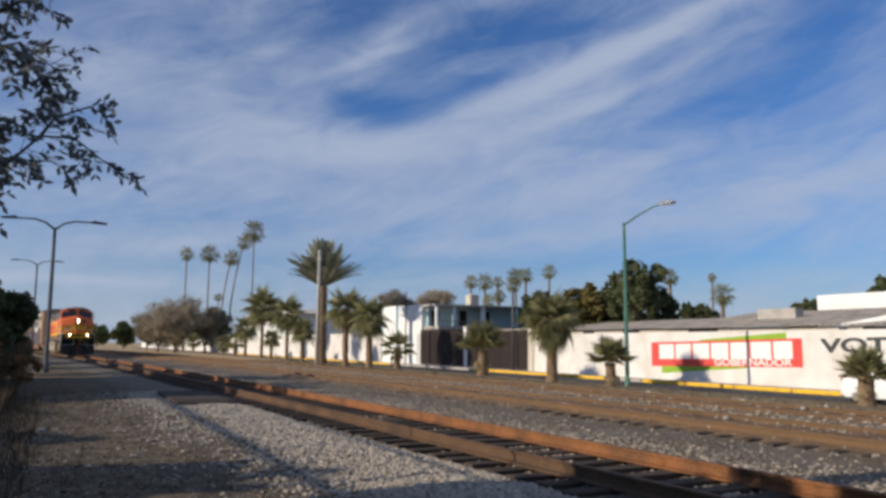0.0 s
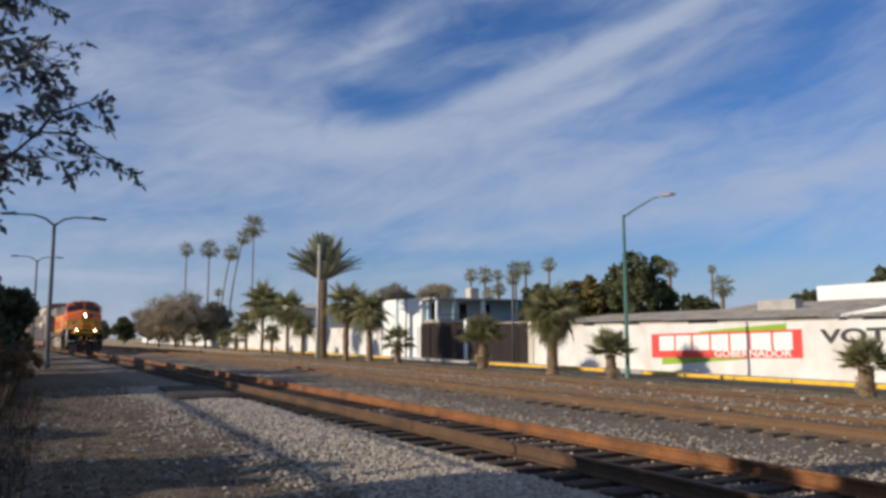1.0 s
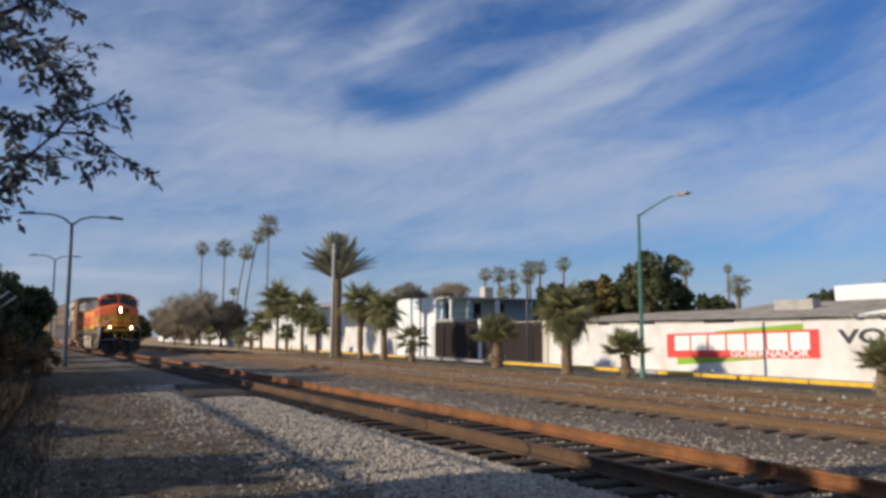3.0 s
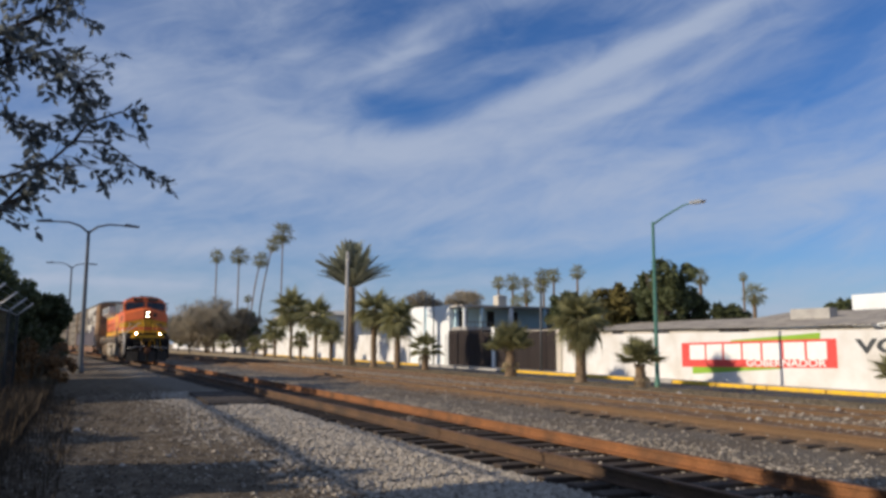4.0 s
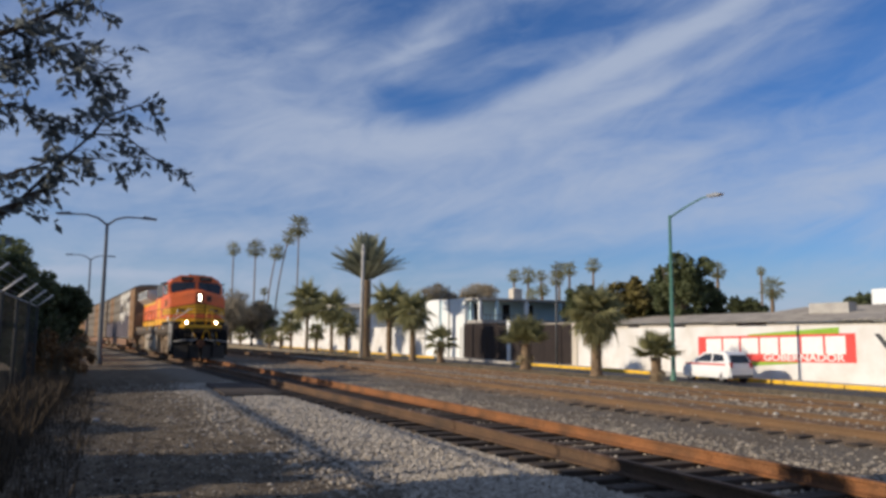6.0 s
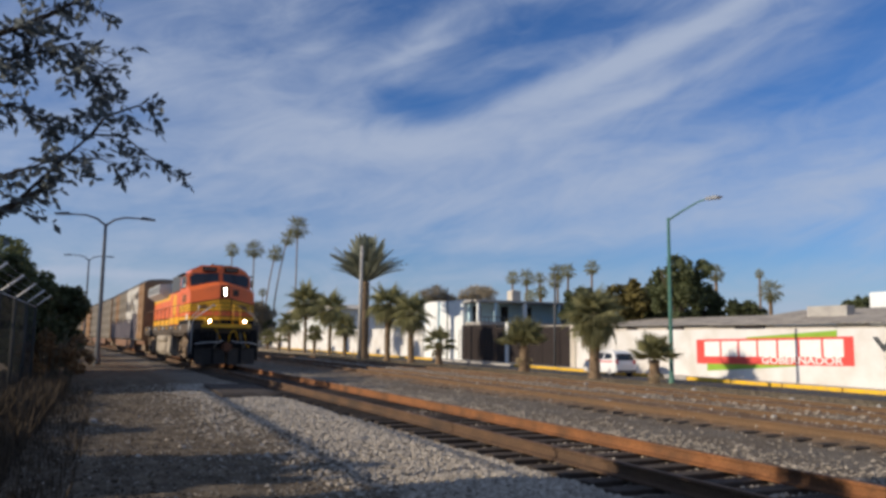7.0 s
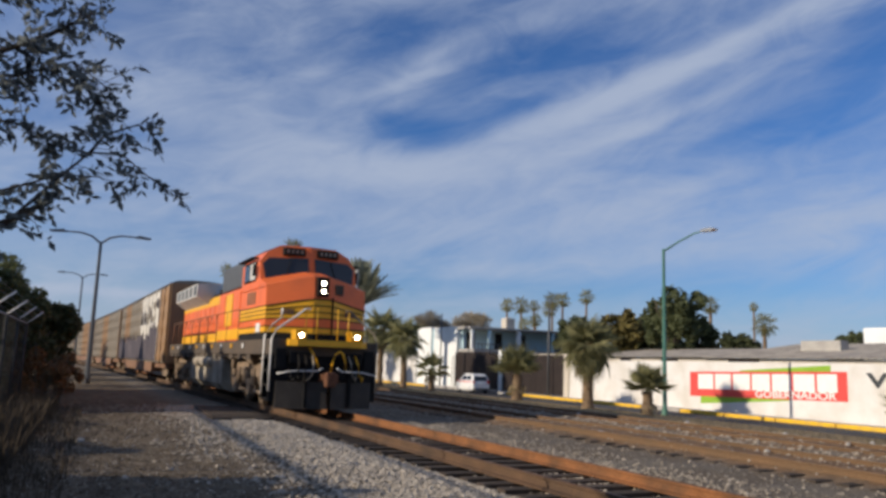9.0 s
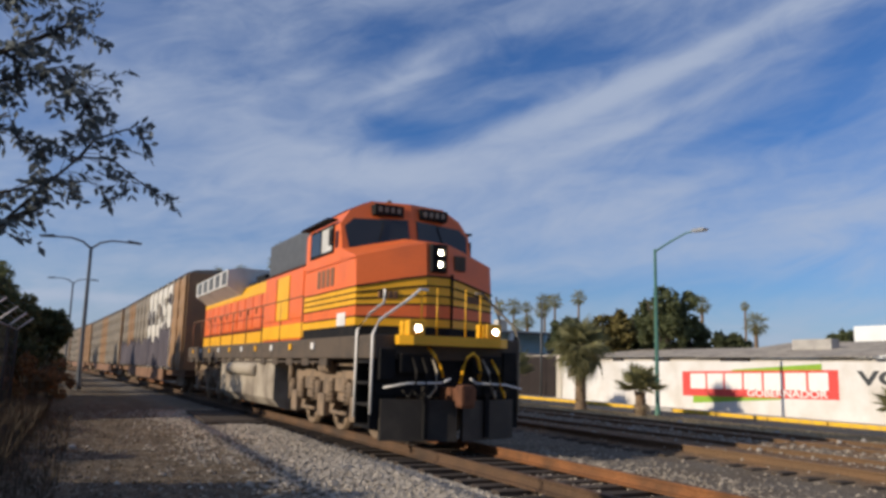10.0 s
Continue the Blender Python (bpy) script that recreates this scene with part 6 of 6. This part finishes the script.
def build_car(label, stripe):
    """A small white hatchback; its nose points along +y, its rear bumper is at y = 0."""
    c = thing("hatchback_car", pose(0, 0, 0), label, "car", "cars in the street")
    bm = bmesh.new()
    side = [(0.0, 0.40), (-0.02, 0.72), (0.06, 0.98), (1.0, 0.99), (2.85, 0.98), (3.35, 0.86), (3.56, 0.66), (3.58, 0.34), (3.45, 0.22), (0.15, 0.22)]
    for w0, w1 in ((-0.80, 0.80),):
        A = [bm.verts.new((w0 * (0.96 if z > 0.9 else 1), y, z)) for y, z in side]
        B = [bm.verts.new((w1 * (0.96 if z > 0.9 else 1), y, z)) for y, z in side]
        n = len(side)
        bm.faces.new(A)
        bm.faces.new(B[::-1])
        for i in range(n):
            bm.faces.new((A[i], B[i], B[(i + 1) % n], A[(i + 1) % n]))
    bmesh.ops.bevel(bm, geom=[e for e in bm.edges], offset=0.06, segments=3, affect="EDGES", profile=0.6)
    for f in bm.faces:
        f.smooth = True
    part("body", bm, "carwhite", c)
    bm = bmesh.new()
    cab = [(0.04, 0.93), (0.26, 1.36), (0.55, 1.52), (1.55, 1.56), (2.05, 1.47), (2.95, 0.95)]
    A = [bm.verts.new((-0.77 + (z - 0.95) * 0.26, y, z)) for y, z in cab]
    B = [bm.verts.new((0.77 - (z - 0.95) * 0.26, y, z)) for y, z in cab]
    n = len(cab)
    bm.faces.new(A)
    bm.faces.new(B[::-1])
    for i in range(n):
        bm.faces.new((A[i], B[i], B[(i + 1) % n], A[(i + 1) % n]))
    bmesh.ops.bevel(bm, geom=[e for e in bm.edges], offset=0.05, segments=3, affect="EDGES", profile=0.6)
    part("cabin", bm, "carwhite", c)
    for s in (-1, 1):
        for pl in (((0.42, 1.06), (0.58, 1.36), (1.26, 1.42), (1.30, 1.01)), ((1.40, 1.01), (1.37, 1.42), (1.92, 1.39), (2.62, 1.01))):
            bm = bmesh.new()
            q = [bm.verts.new((s * (0.775 - (z - 0.95) * 0.26), y, z)) for y, z in pl]
            r = [bm.verts.new((s * (0.74 - (z - 0.95) * 0.26), y, z)) for y, z in pl]
            bm.faces.new(q)
            for i in range(4):
                bm.faces.new((q[i], r[i], r[(i + 1) % 4], q[(i + 1) % 4]))
            part("side_window", bm, "window", c)
        if stripe:
            bm = bmesh.new()
            a, b = sorted((s * 0.79, s * 0.806))
            box(bm, a, b, 0.3, 3.3, 0.86, 0.93)
            part("stripe", bm, "carred", c, "red stripe along the flank")
        bm = bmesh.new()
        box(bm, s * 0.66 - 0.09, s * 0.66 + 0.09, -0.01, 0.10, 0.72, 1.0, bevel=0.02)
        part("tail_light", bm, "taillight", c)
        for y in (0.62, 2.95):
            e = new("wheel")
            e.parent = c
            e.matrix_basis = pose(s * 0.70, y, 0.29)
            bm = bmesh.new()
            tube(bm, [(-0.09, 0, 0), (-0.07, 0, 0), (0.07, 0, 0), (0.09, 0, 0)], [0.24, 0.29, 0.29, 0.24], 20)
            part("tyre", bm, "tyre", e)
            bm = bmesh.new()
            tube(bm, [(s * 0.085, 0, 0), (s * 0.105, 0, 0)], [0.19, 0.16], 10)
            for k in range(5):
                a = k * math.tau / 5
                tube(bm, [(s * 0.11, 0, 0), (s * 0.11, math.cos(a) * 0.17, math.sin(a) * 0.17)], 0.02, 4)
            part("rim", bm, "hub", e)
            CAR_WHEELS.append(e)
    for pts, key, nm in ((((-0.62, 0.07, 0.98), (0.62, 0.07, 0.98), (0.55, 0.25, 1.36), (-0.55, 0.25, 1.36)), "window", "rear_window"), (((-0.62, 2.72, 1.04), (0.62, 2.72, 1.04), (0.54, 2.10, 1.40), (-0.54, 2.10, 1.40)), "window", "windshield")):
        bm = bmesh.new()
        d = -0.03 if nm == "rear_window" else 0.04
        q = [bm.verts.new((x, y + d, z + 0.01)) for x, y, z in pts]
        r = [bm.verts.new((x, y, z - 0.02)) for x, y, z in pts]
        bm.faces.new(q)
        for i in range(4):
            bm.faces.new((q[i], r[i], r[(i + 1) % 4], q[(i + 1) % 4]))
        part(nm, bm, key, c)
    bm = bmesh.new()
    box(bm, -0.74, 0.74, 3.45, 3.62, 0.28, 0.52, bevel=0.04)
    part("bumper", bm, "carwhite", c)
    bm = bmesh.new()
    box(bm, -0.74, 0.74, -0.06, 0.12, 0.30, 0.58, bevel=0.04)
    part("bumper", bm, "carwhite", c)
    bm = bmesh.new()
    box(bm, -0.70, 0.70, -0.08, 0.1, 0.24, 0.40, bevel=0.02)
    part("lower_bumper", bm, "darksteel", c)
    bm = bmesh.new()
    box(bm, -0.24, 0.24, -0.07, -0.055, 0.60, 0.72)
    part("plate", bm, "letter", c)
    return c


CAR_AWAY = build_car("small white hatchback taxi with a red stripe on the flank", True)
CAR_AWAY.scale = (0.86, 0.84, 0.90)
CAR_NEAR = build_car("small white hatchback with plain sides", False)
CAR_NEAR.scale = (0.84, 0.84, 0.84)


# ---- loose stones, planks, crossing ----


def scatter_stones(name, n, place, lo, hi, label, seed, key="stone"):
    """Loose angular stones lying on the ground."""
    rng = random.Random(seed)
    v, f = [], []
    for _ in range(n):
        x, y = place(rng)
        s = lo + (hi - lo) * rng.random() ** 2
        z = ground_z(x, y) + s * 0.25
        i = len(v)
        a = rng.uniform(0, math.tau)
        for dx, dy, dz in ((1, 0, 0), (0, 1, 0), (-1, 0, 0), (0, -1, 0), (0.2, 0.1, 0.8), (-0.1, 0, -0.8)):
            k = s * rng.uniform(0.65, 1.25)
            v.append((x + (dx * math.cos(a) - dy * math.sin(a)) * k, y + (dx * math.sin(a) + dy * math.cos(a)) * k, z + dz * k * 0.75 + (dx + dy) * s * rng.uniform(-0.25, 0.25)))
        f += [(i, i + 1, i + 4), (i + 1, i + 2, i + 4), (i + 2, i + 3, i + 4), (i + 3, i, i + 4), (i + 1, i, i + 5), (i + 2, i + 1, i + 5), (i + 3, i + 2, i + 5), (i, i + 3, i + 5)]
    return tagged(raw(name, v, f, key), label, "gravel", kind="stuff")


def shoulder(rng):
    y = 5.5 + 22 * rng.random() ** 1.6
    while True:
        d = abs(rng.gauss(0, 1.45))
        x = track_x(y) - 1.28 - d
        if noise.noise(Vector((x * 0.9, y * 0.45, 3.0))) > -0.55 + 0.28 * d * d * 0.3 or rng.random() < 0.25:
            return x, y


def between(rng):
    y = 4.5 + 40 * rng.random() ** 1.5
    return track_x(y) + rng.uniform(-0.9, 1.3), y


def beyond(rng):
    y = 4.5 + 45 * rng.random() ** 1.4
    return track_x(y) + 1.25 + abs(rng.gauss(0, 1.0)), y


def strip(rng):
    y = 5 + 50 * rng.random() ** 1.3
    return 13.5 - bend(y) + rng.gauss(0, 0.42), y


def loose(rng):
    y = 6 + 50 * rng.random() ** 1.4
    return 10.2 - bend(y) + rng.uniform(0, 7.5), y


def road_grit(rng):
    y = 5 + 22 * rng.random() ** 1.5
    return rng.uniform(-0.8, 3.4), y


scatter_stones("ballast_shoulder", 34000, shoulder, 0.012, 0.052, "pale angular ballast stones beside the near rail", 1)
scatter_stones("ballast_between_ties", 9000, between, 0.012, 0.042, "grey ballast stones between the ties", 2, "palestone")
scatter_stones("ballast_beyond", 9000, beyond, 0.012, 0.045, "grey and white ballast beyond the far rail", 3, "palestone")
scatter_stones("gravel_strip", 6500, strip, 0.02, 0.065, "strip of white gravel between the far tracks", 4, "palestone")
scatter_stones("loose_gravel", 3200, loose, 0.012, 0.055, "scattered pale stones over the brown dirt between the tracks", 6, "palestone")
scatter_stones("road_grit", 9000, road_grit, 0.006, 0.022, "small grit scattered on the dirt road", 5)
for x, y, s in ((11.2, 15.6, 0.08), (13.4, 17.0, 0.09), (-0.1, 16.0, 0.07), (12.3, 11.6, 0.06), (16.8, 15.2, 0.07), (15.6, 12.4, 0.06), (17.4, 19.6, 0.08), (14.9, 22.0, 0.07), (18.0, 13.6, 0.07)):
    bm = bmesh.new()
    bmesh.ops.create_icosphere(bm, subdivisions=2, radius=s)
    for v in bm.verts:
        v.co *= 1 + 0.35 * noise.noise(v.co * 4 / s * 0.3 + Vector((x, y, 0)))
        v.co.z *= 0.7
    st = part("stone", bm, "concrete")
    st.location = (x, y, ground_z(x, y) + s * 0.4)
    tagged(st, "pale loose stone lying beside the tracks", "stone", "loose pale stones")

planks = thing("timber_crossing", pose(0, 0, 0), "dark weathered timber planks laid beside the rail", "timber crossing")
bm = bmesh.new()
box(bm, 0, 1.55, 0, 0.46, -0.08, 0.04, bevel=0.012)
me = mesh_of(bm, "plank", "tie")
for k in range(10):
    ob = new("plank", me)
    ob.parent = planks
    ob.matrix_basis = pose(2.95 + 0.01 * k, 21.2 + 0.5 * k, -0.20 + random.uniform(-0.01, 0.012), 0, 0, random.uniform(-2, 2))


def dry_verge():
    rng = random.Random(31)
    v, f = [], []
    for _ in range(16000):
        y = 8 + 70 * rng.random() ** 1.4
        x = rng.uniform(17.2, 22.3)
        z = ground_z(x, y) - 0.01
        a, h, w = rng.uniform(0, math.tau), rng.uniform(0.03, 0.13), 0.012
        i = len(v)
        v += [(x - w, y, z), (x + w, y, z), (x + math.cos(a) * h * 0.6, y + math.sin(a) * h * 0.6, z + h)]
        f.append((i, i + 1, i + 2))
    tagged(raw("dry_grass", v, f, "dead"), "short dry grass on the palm verge", "grass", kind="stuff")


dry_verge()


def litter():
    """Dry fallen leaves and twigs strewn over the dirt road."""
    rng = random.Random(77)
    v, f = [], []
    for _ in range(5000):
        y = 5 + 26 * rng.random() ** 1.5
        x = -0.9 + abs(rng.gauss(0, 1.5))
        z = ground_z(x, y) + 0.012
        a, s = rng.uniform(0, math.tau), rng.uniform(0.015, 0.045)
        i = len(v)
        for k, r in ((0, 1.0), (1, 0.4), (2, 1.0), (3, 0.4)):
            v.append((x + math.cos(a + k * math.pi / 2) * s * r, y + math.sin(a + k * math.pi / 2) * s * r, z + rng.uniform(-0.01, 0.02)))
        f.append((i, i + 1, i + 2, i + 3))
    tagged(raw("leaf_litter", v, f, "weed"), "brown fallen leaves strewn over the dirt road", "leaf litter", kind="stuff")


litter()


# ---- what moves ----
CAR_SPEED = 8.1


def on_track(y):
    """A pose on the first track, heading along it, for the point y metres along."""
    s = (track_x(y + 0.5) - track_x(y - 0.5))
    return pose(track_x(y), y, 0, 0, 0, math.degrees(math.atan(-s)))


def on_chord(y, length):
    """The pose of a vehicle whose two ends stand on the track."""
    a, b = Vector((track_x(y), y, 0)), Vector((track_x(y + length), y + length, 0))
    d = b - a
    return pose(a.x, a.y, 0, 0, 0, math.degrees(math.atan2(-d.x, d.y)))


def run(t):
    """How far the train has come by t: it gathers speed, then holds it."""
    return 5.301 * t + 0.3187 * t * t - 0.01247 * t ** 3


def front_y(t):
    return 84.67 - run(t)


def motions():
    half = [k * 0.5 for k in range(21)]
    tenth = [k * 0.1 for k in range(101)]
    walk(LOCO, [(t, on_chord(front_y(t), 22.0)) for t in half])
    for k, car in enumerate(RACKS):
        walk(car, [(t, on_chord(front_y(t) + 22.9 + 27.9 * k, 26.8)) for t in half])
    for w in WHEELS:
        base = w.matrix_basis.copy()
        r = base.translation.z
        walk(w, [(t, base @ pose(0, 0, 0, math.degrees(run(t) / r))) for t in tenth])
    walk(CAR_AWAY, [(t, pose(25.7, 22.0 + CAR_SPEED * (t - 5.5), STREET_Z)) for t in half])
    walk(CAR_NEAR, [(t, pose(24.6, 17.5 - 9.0 * t, STREET_Z, 0, 0, 180)) for t in half])
    for k, w in enumerate(CAR_WHEELS):
        base = w.matrix_basis.copy()
        v = CAR_SPEED if k < 4 else 9.0
        walk(w, [(t, base @ pose(0, 0, 0, -math.degrees(v * t / 0.244))) for t in (j * 0.05 for j in range(201))])


motions()
